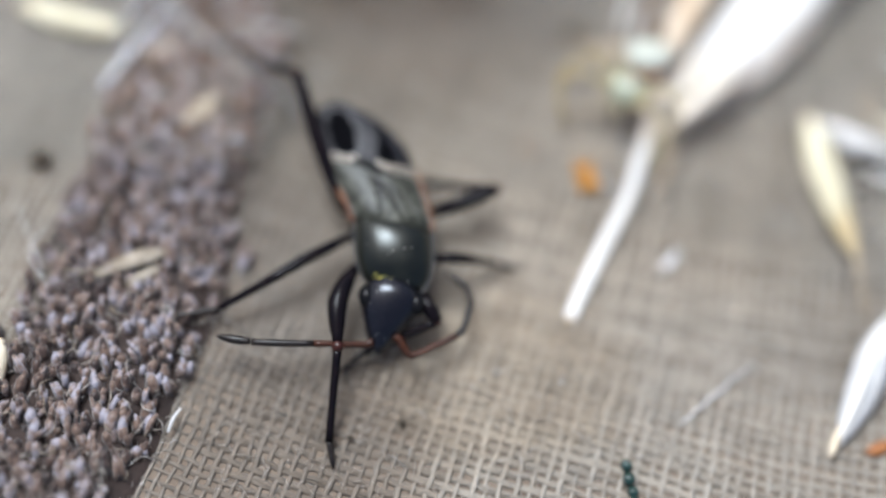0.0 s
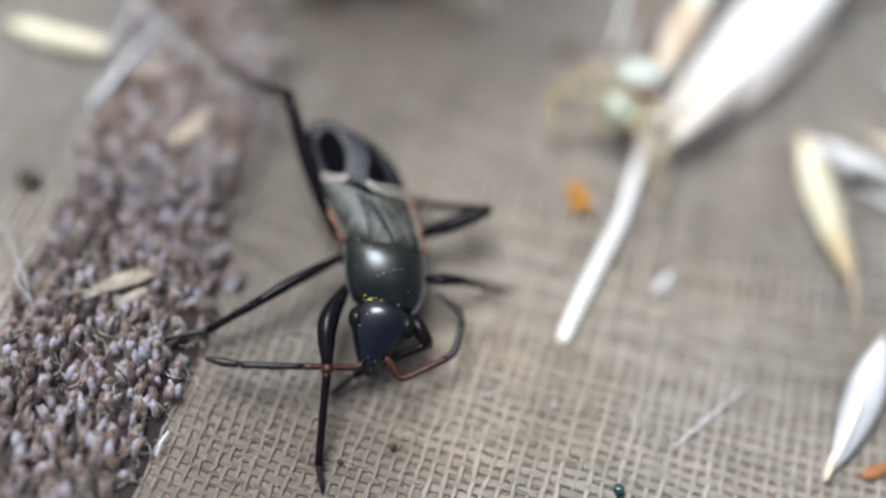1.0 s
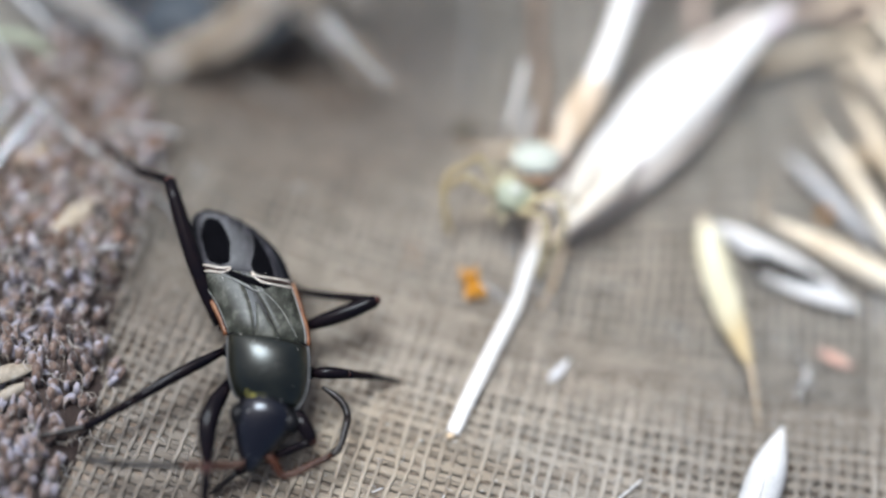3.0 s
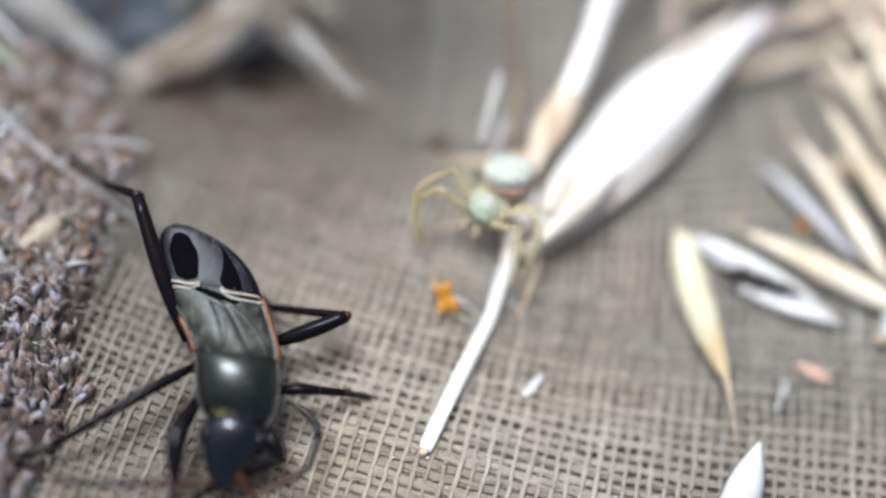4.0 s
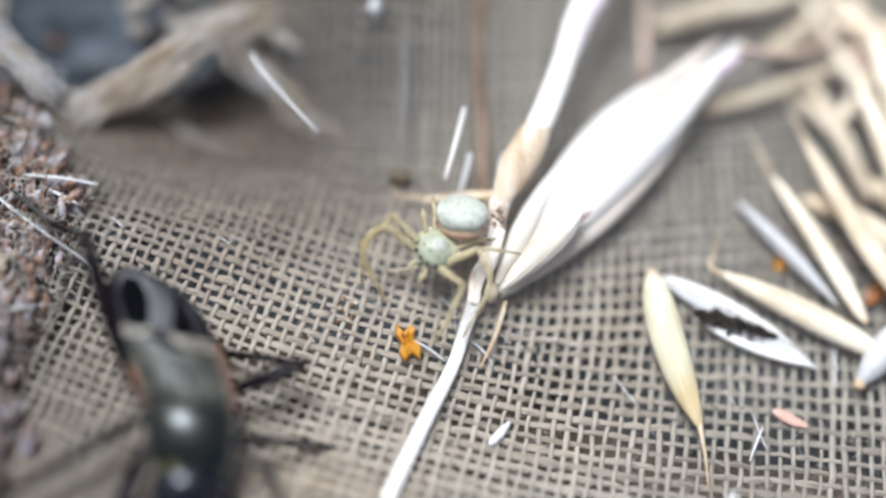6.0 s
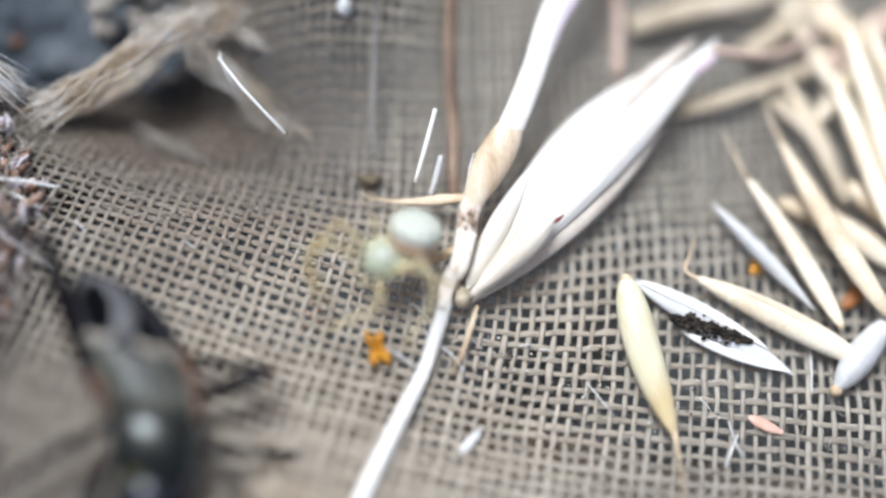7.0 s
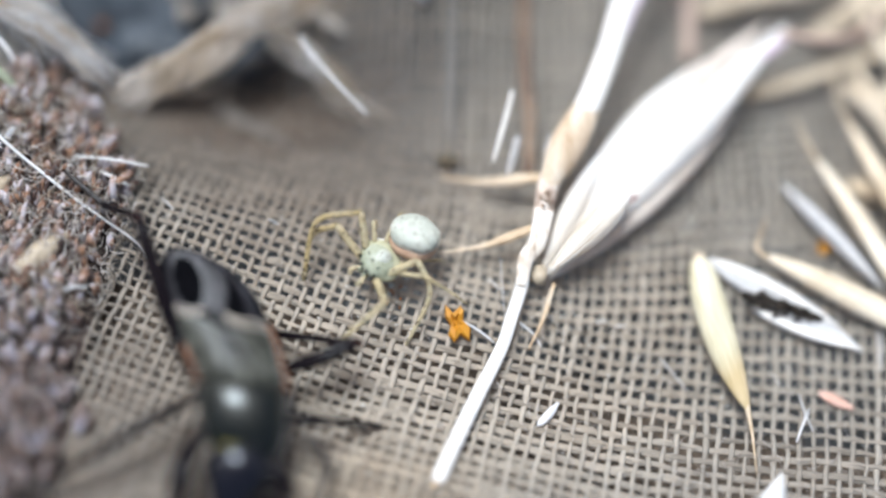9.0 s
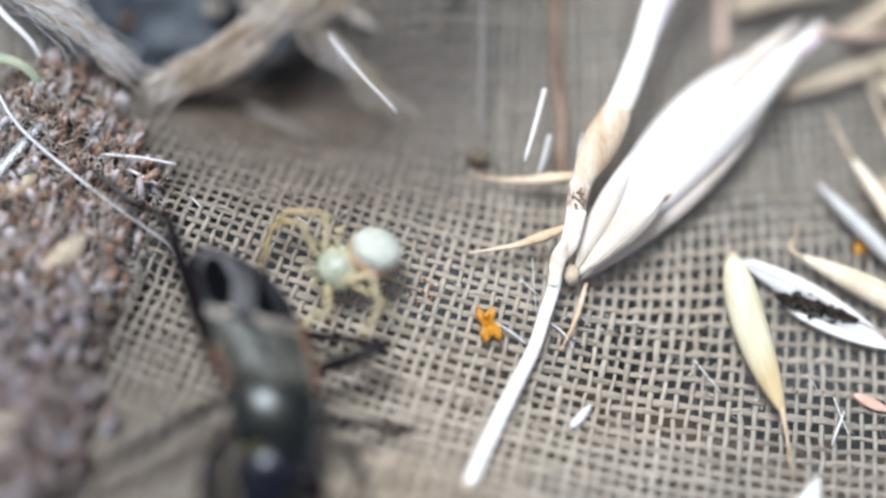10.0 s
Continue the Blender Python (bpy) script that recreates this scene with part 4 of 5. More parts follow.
def build_spider():
    spider = new("spider")
    spider.empty_display_size = 0.5 * MM
    tagged(spider, "pale green and white crab spider with speckled legs", "spider")
    BASE[spider.name] = np.zeros(3)
    fore = part("fore_body", ellipsoid((0, -0.02, 0.72), (0.58, 0.47, 0.20), 14, 24), SPEDGE, spider, "translucent beige-green fore body")
    part("dome", ellipsoid((0, 0.06, 0.78), (0.47, 0.40, 0.21), 14, 22), SPIDERM, fore, "pale green dome")
    part("face", ellipsoid((0, 0.30, 0.80), (0.37, 0.19, 0.15)), SPIDERM, fore)
    part("white_patch", ellipsoid((0.0, -0.04, 0.88), (0.22, 0.24, 0.14), 12, 16), SPABD, fore, "white patch")
    part("rim", tube([(0.58 * math.cos(a), 0.48 * math.sin(a), 0.74) for a in np.linspace(math.pi * 1.1, 1.9 * math.pi, 22)], 0.028, 6), WHITEHUSK, fore, "thin white rim")
    for x, y, z, r in ((-0.31, 0.40, 0.89, 0.05), (0.31, 0.40, 0.89, 0.045), (-0.11, 0.48, 0.87, 0.05), (0.11, 0.48, 0.87, 0.04), (-0.21, 0.20, 0.97, 0.028), (0.04, 0.22, 1.02, 0.028), (0.25, 0.20, 0.97, 0.028)):
        part("eye", ellipsoid((x, y, z), (r,) * 3, 7, 9), EYES_DARK, fore)

    def tipped(shape, centre):
        """Leans a round part back and towards its right side."""
        n = Vector((0.40, -0.30, 0.87)).normalized()
        m = Vector((0, 0, 1)).rotation_difference(n).to_matrix()
        return [np.array(m @ Vector(v)) + np.array(centre) for v in shape[0]], shape[1]

    abd = part("abdomen", tipped(ellipsoid((0, 0, 0.10), (0.68, 0.59, 0.35), 18, 28, 0.06), (0.08, -1.0, 0.90)), SPABD, spider, "white abdomen with tiny dark dots")
    part("belly", tipped(ellipsoid((-0.05, 0.05, -0.13), (0.64, 0.58, 0.28), 12, 18), (0.08, -1.0, 0.90)), SPBELLY, abd, "pinkish underside")
    part("waist", limb([(0, -0.35, 0.72), (0.02, -0.65, 0.78)], [0.14, 0.12]), SPBELLY, spider)
    for sx in (-1, 1):
        part("palp", limb([(sx * 0.12, 0.48, 0.66), (sx * 0.2, 0.68, 0.62), (sx * 0.16, 0.78, 0.45)], [0.06, 0.06, 0.07, 0.04]), SPLEG, spider)
        part("fang", ellipsoid((sx * 0.09, 0.50, 0.60), (0.08, 0.09, 0.16), 8, 10), SPIDERM, spider)
    legs = []
    for path in SPIDER_LEGS:
        big = len(path) == 5
        hip = np.array(path[0])
        ob = new("leg", mesh_of("leg", limb([np.array(p) - hip for p in path[:2]], [0.085, 0.105, 0.096, 0.076] if big else [0.06, 0.068, 0.052], 5), SPLEG))
        ob.parent = spider
        ob.location = [c * MM for c in hip]
        tagged(ob, "speckled translucent leg")
        BASE[ob.name] = hip
        part("shin", limb(path[1:-1] if big else path[1:3], [0.076, 0.078, 0.062, 0.040] if big else [0.05, 0.046, 0.034], 5), SPSHIN if big and hip[0] > 0 else SPLEG, ob)
        part("foot", limb(path[-2:], [0.05, 0.035, 0.02], 4) if big else limb(path[-2:], [0.045, 0.03, 0.02], 4), SPLEG, ob)
        legs.append((ob, hip))
    return spider, legs


# ---- the grass spikelet and its stem ----
def build_spikelet():
    sp = thing("grass_spikelet", (6.14, 3.30, 0.0), "bleached white grass spikelet with a dry stem, lying on the cloth", "plant")
    path = spline([(3.30, -1.82, 0.10), (3.62, -1.15, 0.12), (4.29, 0.20, 0.17), (4.66, 0.88, 0.22), (5.00, 1.56, 0.30), (5.23, 2.24, 0.42), (5.46, 2.91, 0.58), (5.58, 3.58, 0.75), (5.85, 3.95, 0.95), (6.06, 4.76, 1.08)], 6)
    part("stalk", tube(path, np.interp(np.linspace(0, 1, len(path)), [0, 0.03, 0.2, 0.45, 0.65, 1], [0.16, 0.185, 0.185, 0.160, 0.162, 0.20]), 12, 0.28), STRAWM, sp, "flat bleached white stalk")
    part("stalk_end", ellipsoid((3.27, -1.88, 0.10), (0.12, 0.10, 0.06), 8, 10, 0.3), SHEATH, sp, "tan broken end")
    path = spline([(5.46, 2.91, 0.60), (5.58, 3.58, 0.77), (5.85, 3.95, 0.97), (6.06, 4.76, 1.10)], 6)
    part("neck", tube(path, np.interp(np.linspace(0, 1, len(path)), [0, 0.25, 0.6, 1], [0.125, 0.190, 0.225, 0.25]), 12, 0.32), NECK, sp, "tan mottled top of the stalk")
    path = spline([(5.97, 4.35, 1.0), (6.12, 5.25, 1.15), (6.32, 5.76, 1.2), (6.53, 6.23, 1.3)], 6)
    part("node", tube(path, np.interp(np.linspace(0, 1, len(path)), [0, 0.4, 0.7, 1], [0.24, 0.27, 0.30, 0.32]), 12, 0.42), BURNT, sp, "brown mottled stem node")
    path = spline([(6.10, 5.28, 1.14), (6.34, 5.78, 1.24), (6.63, 6.34, 1.35), (6.96, 6.91, 1.45), (7.27, 7.53, 1.5)], 6)
    part("sheath", tube(path, np.interp(np.linspace(0, 1, len(path)), [0, 0.2, 0.4, 0.6, 0.85, 1], [0.19, 0.30, 0.42, 0.46, 0.39, 0.285]), 14, 0.52), PALESHEATH, sp, "tan papery sheath")
    path = spline([(7.10, 7.22, 1.5), (7.39, 7.79, 1.55), (7.85, 8.93, 1.7), (8.30, 10.26, 1.9), (9.11, 11.71, 2.0), (9.85, 13.23, 2.2)], 6)
    part("culm", tube(path, np.interp(np.linspace(0, 1, len(path)), [0, 0.1, 0.5, 1], [0.27, 0.33, 0.30, 0.36]), 12, 0.56), WHITEHUSK, sp, "white upper stem")
    path = spline([(8.12, 8.97, 1.66), (8.32, 9.60, 1.76), (8.54, 10.20, 1.86), (9.46, 11.74, 1.96), (10.16, 13.25, 2.1)], 5)
    part("culm_stripe", tube(path, np.interp(np.linspace(0, 1, len(path)), [0, 0.3, 1], [0.04, 0.16, 0.22]), 10, 0.8), PURPLE, sp, "lilac-flushed side of the stem")
    base = (6.09, 3.17, 0.55)
    part("callus", ellipsoid((5.96, 3.26, 0.50), (0.20, 0.27, 0.17), 8, 12, 0.3), DULLSTRAW, sp, "olive-brown callus")
    glume_a = ((6.02, 3.32, 0.32), (10.62, 9.15, 0.95), 1.28, 0.30, -6, 0.60, 0.86, -0.12)
    glume_b = ((6.08, 3.26, 0.44), (12.70, 9.99, 1.42), 1.16, 0.28, -2, 0.50, 0.88, 0.02)
    glume_c = ((6.14, 3.24, 0.80), (8.26, 5.20, 1.36), 0.70, 0.28, 0, 0.62, 0.9, 0.0)
    for (p, q, w, d, roll, full, spread, bend), label, veins in ((glume_a, "white papery glume with a blunt tip", (-0.8, -0.3)), (glume_b, "large white papery glume", (-0.7, 0.5)), (glume_c, "short white inner glume", (-0.6, 0.5))):
        g = part("glume", husk(p, q, w, d, roll, 26, 16, full, 0.025, spread, bend), GLUME, sp, label)
        for v in veins:
            part("vein", husk_line(p, q, w, d, roll, full, bend, v, 0.06, 0.6, 0.012), SHEATH, g, "fine tan vein")
    part("glume", husk((9.10, 7.05, 1.10), (12.15, 10.05, 1.36), 0.60, 0.16, -6, 18, 10, 0.45, 0.02, 0.85, -0.05), BEIGEHUSK, sp, "thin feathery inner glume")
    part("glume", husk((6.18, 3.20, 0.32), (11.24, 7.72, 0.86), 0.78, 0.20, 0, 22, 12, 0.52, 0.025, 0.9, 0.16), BEIGEHUSK, sp, "beige shaded lower glume")
    part("glume", husk((6.22, 3.24, 0.40), (10.84, 7.52, 0.98), 0.40, 0.16, 0, 20, 10, 0.5, 0.025, 0.9, 0.10), GLUME, sp, "white edge of the lower glume")
    part("glume", husk((6.02, 3.38, 0.50), (7.78, 6.62, 0.98), 0.58, 0.16, -8, 18, 8, 0.45, 0.025, 0.9, -0.04), GLUME, sp, "narrow white glume by the stem")
    part("floret", seed((8.16, 5.02, 0.90), (8.58, 5.36, 0.94), 0.12, 0.8), REDTIP, sp, "dark red floret in the gap")
    part("glume_tip", seed((11.60, 8.80, 1.28), (12.75, 9.62, 1.42), 0.30, 0.5), PURPLE, sp, "purple-flushed tip")
    for a, b, c, w in (((3.79, 5.91, 0.35), (4.73, 5.79, 0.45), (6.26, 5.75, 0.9), 0.16), ((3.44, 3.87, 0.42), (4.63, 4.03, 0.55), (5.86, 4.39, 0.9), 0.14), ((5.63, 1.44, 0.12), (6.01, 2.17, 0.3), (6.31, 3.08, 0.45), 0.07)):
        path = spline([a, b, c], 8)
        part("bract", tube(path, np.interp(np.linspace(0, 1, len(path)), [0, 0.35, 0.75, 1], [0.025, 0.05, w, w * 0.7]), 8, 0.5), SHEATH, sp, "tan pointed bract")
    rng = random.Random(31)
    part("scar", joined(*[crumb((6.10 + rng.gauss(0, 0.09), 5.06 + rng.gauss(0, 0.17), 1.255 + rng.uniform(-0.02, 0.03)), (rng.uniform(0.015, 0.045), rng.uniform(0.02, 0.06), 0.02), rng) for _ in range(20)]), BROWNSTEM, sp, "dark brown scar at the node")
    part("hair", limb([(3.79, 5.91, 0.35), (3.65, 5.96, 0.36), (3.56, 6.07, 0.40)], [0.03, 0.02, 0.01]), SHEATH, sp)
    part("hair", limb([(6.18, 5.99, 1.05), (5.98, 5.39, 1.2), (5.95, 4.89, 1.1)], [0.02, 0.025, 0.015]), WHITEFIB, sp)
    part("hair", limb([(6.29, 6.79, 1.2), (6.15, 6.34, 1.2), (6.13, 5.94, 1.15)], [0.02, 0.025, 0.015]), WHITEFIB, sp)
    part("awn", limb([(12.54, 9.65, 1.45), (13.54, 9.59, 1.3), (14.54, 9.78, 1.1), (15.53, 10.49, 1.0), (16.37, 11.80, 1.0)], [0.12, 0.11, 0.1, 0.1]), PINKSTEM, sp, "pinkish awn")


def fibre(name, pts, r, mat, label, category="fibre", n=5, group="", taper=True, flat=1.0):
    path = [np.array((p[0], p[1], max(p[2], lie(p[0], p[1]) + 0.8 * r * flat))) for p in spline(pts, n)]
    k = len(path)
    rad = [r * (0.75 + 0.25 * math.sin(math.pi * min(1, 0.15 + i / k))) if taper else r for i in range(k)]
    return single(name, tube(path, rad, 7, flat), mat, label, category, group, base=(pts[0][0], pts[0][1], min(p[2] for p in path) - r))


def on(x, y, h=0.1):
    """A place h above the cloth."""
    return (x, y, lie(x, y) + h)


def oat(a, b, width, mat, label, awn=None, bend=0.0, full=0.42, ridge=True, group=""):
    """An oat grain in its husk: body, overlapping edge, and an awn where it has one."""
    t = thing("oat_grain", (*(np.array(a[:2]) + np.array(b[:2])) / 2, min(a[2], b[2]) - width * 0.35), label, "grain", group)
    part("hull", seed(a, b, width, 0.72, 22, 16, full, 0.5, bend), mat, t)
    ax = np.array(b) - np.array(a)
    side = np.cross(ax / np.linalg.norm(ax), (-0.11, 0.08, 1))
    if ridge:
        line = [np.array(a) + ax * s + side * (bend * math.sin(math.pi * s) + width * 0.16 * math.sin(math.pi * s)) + np.array([0, 0, width * 0.345 * math.sin(math.pi * min(1, 0.1 + s * 0.9)) ** 0.8]) for s in np.linspace(0.06, 0.9, 14)]
        part("hull_edge", tube(line, np.interp(np.linspace(0, 1, 14), [0, 0.5, 1], [0.015, 0.035, 0.01]), 6, 0.6), mat, t)
    part("base_scar", ellipsoid(np.array(a) + ax * 0.012, (width * 0.16, width * 0.16, width * 0.14), 8, 10), SHEATH, t)
    if awn:
        part("awn", limb([np.array(b) - 0.06 * ax, *awn], [width * 0.09, 0.05, 0.03, 0.014]), SHEATH, t, "thin tan awn")
    return t


def build_grains():
    g = "oat grains beside the spikelet"
    oat((10.04, 3.85, 0.38), (11.02, -0.20, 0.20), 0.90, GREENOAT, "plump pale yellow-green oat grain with a long awn", [(11.06, -0.75, 0.12), (11.09, -1.70, 0.05)], 0.12, 0.37, group=g)
    oat((15.83, 1.67, 0.32), (11.65, 3.86, 0.52), 0.72, TANOAT, "straw-yellow oat grain with a hooked awn", [(11.53, 3.95, 0.55), (11.65, 4.35, 0.6), (11.85, 4.82, 0.62)], 0.05, 0.4, group=g)
    oat((15.33, 2.45, 0.60), (13.21, 6.57, 0.72), 0.52, TANOAT, "thin straw-yellow oat grain", [(12.99, 7.10, 0.8), (12.69, 7.68, 0.95)], 0.1, 0.4, group=g)
    oat((16.55, 2.64, 0.75), (14.11, 7.50, 1.0), 0.62, TANOAT, "long straw-yellow oat grain with an awn", [(13.96, 7.90, 1.05), (13.79, 8.70, 1.15)], -0.1, 0.4, group=g)
    oat((16.85, 4.65, 1.0), (15.68, 9.08, 1.15), 0.62, TANOAT, "tan oat grain on the heap", None, 0.1, 0.45, group=g)
    oat((16.99, 5.63, 1.3), (16.09, 10.37, 1.5), 0.66, TANOAT, "tan oat grain on the heap", None, 0.1, 0.45, group=g)
    oat((18.01, 8.67, 0.9), (15.48, 11.70, 1.1), 0.7, TANOAT, "tan oat grain on the heap", None, -0.1, 0.45, group=g)
    oat((14.86, 5.70, 0.35), (17.42, 3.82, 0.4), 0.7, TANOAT, "tan oat grain under the heap", None, -0.1, 0.45, group=g)
    oat((14.21, 5.89, 0.3), (15.95, 5.37, 0.35), 0.6, TANOAT, "tan oat grain under the heap", None, 0.0, 0.45, group=g)
    oat((-11.29, 6.88, 0.25), (-8.13, 6.07, 0.3), 0.75, GREENOAT, "pale yellow oat grain beyond the pile band", None, 0.1, 0.45, group=g)
    oat((-10.96, -2.67, 0.45), (-11.22, -4.51, 0.42), 0.8, TANOAT, "pale yellow oat grain at the pile band's edge", None, 0.1, 0.45, group=g)
    for a, b, w in (((18.2, 3.2, 0.7), (16.6, 6.9, 1.3), 0.62), ((18.8, 5.6, 0.9), (16.9, 9.6, 1.6), 0.66), ((17.9, 8.6, 1.0), (15.0, 11.4, 1.0), 0.62), ((19.2, 8.0, 0.6), (17.6, 12.0, 1.2), 0.9), ((16.0, 6.4, 0.45), (18.4, 4.6, 0.45), 0.7),
                    ((15.9, 6.0, 0.55), (14.5, 9.3, 0.8), 0.42), ((16.9, 6.6, 0.7), (15.3, 10.0, 0.9), 0.5), ((15.3, 8.0, 0.45), (17.2, 10.6, 0.9), 0.5), ((16.2, 8.2, 0.5), (14.6, 11.6, 1.0), 0.46), ((17.6, 6.3, 1.2), (16.6, 10.6, 1.7), 0.5)):
        oat(a, b, w, TANOAT, "tan oat grain on the heap", None, 0.1, 0.45, group=g)
    # the husk with a black hollow
    t = thing("open_husk", (12.29, 2.54, 0.0), "split white husk with black smut inside, beside a grain", "husk")
    part("shell", seed((10.30, 3.78, 0.30), (14.12, 1.40, 0.12), 0.66, 0.42, 20, 14, 0.45, 0.6, -0.03), BLUEHUSK, t)
    part("flap", seed((11.35, 2.52, 0.22), (14.0, 1.46, 0.18), 0.26, 0.6, bend=0.10), WHITEHUSK, t, "folded white edge")
    part("flap", seed((10.40, 3.74, 0.40), (13.5, 2.02, 0.30), 0.30, 0.5, bend=-0.12), WHITEHUSK, t, "folded white edge")
    rng, smut = random.Random(17), []
    for _ in range(330):
        f = rng.uniform(0, 1)
        w = 0.19 * math.sin(math.pi * (0.10 + 0.84 * f)) * rng.gauss(0, 0.6)
        r = rng.uniform(0.018, 0.055)
        smut.append(crumb((11.08 + 2.0 * f + 0.33 * w, 2.80 - 0.62 * f + 0.94 * w, 0.45 - 0.12 * f + rng.uniform(-0.03, 0.03)), (r * 1.4, r, r * 0.8), rng, 5, 7))
    part("smut", joined(*smut), SMUT, t, "black powdery filling", kind="stuff")
    t = thing("narrow_husk", (13.51, 4.35, 0.1), "narrow bluish white husk among grains", "husk")
    part("shell", husk((12.38, 5.86, 0.42), (14.80, 2.93, 0.38), 0.42, 0.26, 0, 16, 10, 0.5, 0.03), BLUEHUSK, t)
    t = thing("husk_seed", (16.08, 1.65, 0.0), "white husk with a yellow base", "husk", "white husks")
    part("shell", husk((15.03, 0.91, 0.24), (16.87, 3.02, 0.40), 0.80, 0.42, 0, 16, 10, 0.4, 0.03), BLUEHUSK, t)
    part("base", ellipsoid((15.09, 0.96, 0.26), (0.17, 0.16, 0.14), 8, 10), SHEATH, t, "yellow base")
    t = thing("husk_seed", (10.89, -3.51, 0.0), "white husk with a yellow base", "husk", "white husks")
    part("shell", husk((9.93, -5.21, 0.16), (11.62, -1.72, 0.40), 1.00, 0.42, 0, 18, 10, 0.58, 0.03, 1.0, 0.08), BLUEHUSK, t)
    part("lip", husk((9.96, -5.15, 0.20), (11.30, -2.05, 0.5), 0.40, 0.46, 10, 14, 8, 0.45, 0.03, 1.0, 0.06), WHITEHUSK, t)
    part("base", seed((9.75, -5.47, 0.14), (10.05, -4.64, 0.34), 0.24, 0.9), TANOAT, t, "yellow base")
    # stems and blades at the back
    fibre("brown_straw", [(5.86, 6.03, 0.22), (5.87, 6.72, 0.28), (5.91, 7.80, 0.45), (5.82, 8.87, 0.6), (5.85, 10.84, 0.9), (6.04, 13.11, 1.6)], 0.16, BROWNSTEM, "brown dry grass stem standing from the cloth", "straw", taper=False)
    fibre("pink_straw", [(10.30, 9.41, 0.25), (10.36, 10.52, 0.4), (10.38, 12.22, 0.8), (10.55, 13.95, 1.6)], 0.15, PINKSTEM, "pinkish dry stalk behind the spikelet", "straw", taper=False)
    fibre("grey_filament", [on(3.90, 7.19, 0.06), (3.85, 8.08, 0.45), (3.90, 9.56, 1.0), (3.95, 10.93, 1.5), (4.22, 12.50, 2.2)], 0.034, FILAMENT, "soft grey plant filament over the hollow", "straw")
    fibre("dry_grass", [(11.70, 8.32, 0.45), (13.25, 8.77, 0.6), (15.27, 9.53, 0.7), (16.78, 10.09, 0.7)], 0.22, DULLSTRAW, "dull grey-tan dry blade behind the spikelet", "grass", flat=0.25)
    fibre("dry_straw", [(10.67, 10.75, 0.5), (12.22, 11.22, 0.65), (13.90, 11.51, 0.8), (15.26, 12.07, 1.0)], 0.34, DULLSTRAW, "thick tan dry straw at the back", "straw", flat=0.6)
    fibre("dry_straw", [(13.65, 10.02, 0.6), (14.47, 10.47, 0.8), (15.19, 11.25, 0.9), (15.33, 12.08, 1.2), (15.45, 13.36, 1.6)], 0.32, DULLSTRAW, "curved tan dry straw at the back", "straw", flat=0.6)
    fibre("dry_straw", [(15.83, 9.68, 0.6), (17.53, 10.78, 0.8), (19.20, 11.21, 0.9)], 0.42, PINKSTEM, "thick pinkish dry straw by the grains", "straw", flat=0.6)
    fibre("dry_straw", [(14.34, 8.71, 0.5), (15.20, 7.58, 0.7), (15.90, 5.79, 0.6)], 0.26, DULLSTRAW, "tan dry stem under the heap", "straw", flat=0.6)


def star_flake():
    """A thick blocky flake with blunt horns and notches round its edge and a dent on top."""
    c = np.array((3.84, 2.06, 0.20)) + (0, 0, lie(3.9, 2.1))
    ring = [(-0.27, 0.46), (-0.07, 0.24), (0.12, 0.45), (0.20, 0.30), (0.18, 0.06), (0.37, -0.14), (0.33, -0.45), (0.12, -0.28), (-0.04, -0.49), (-0.20, -0.28), (-0.13, -0.04), (-0.27, 0.15)]
    verts, faces, n = [], [], len(ring)
    for lift, scale in ((-0.10, 0.9), (0.02, 1.0), (0.10, 0.88), (0.12, 0.5), (0.03, 0.22)):
        for k, (x, y) in enumerate(ring):
            verts.append(c + (x * scale, y * scale, lift + 0.15 * y * scale + 0.025 * math.sin(2.5 * k)))
    for i in range(4):
        for k in range(n):
            j = (k + 1) % n
            faces.append((i * n + j, i * n + k, (i + 1) * n + k, (i + 1) * n + j))
    faces += [tuple(range(n)), tuple(4 * n + k for k in range(n))[::-1]]
    return verts, faces


def chip(name, a, b, width, mat, label, category="flake"):
    """A flat sliver lying on the cloth from a to b."""
    return single(name, seed(a, b, width, 0.35, 8, 10, 0.5, 0.5, 0.02, 0.4), mat, label, category)


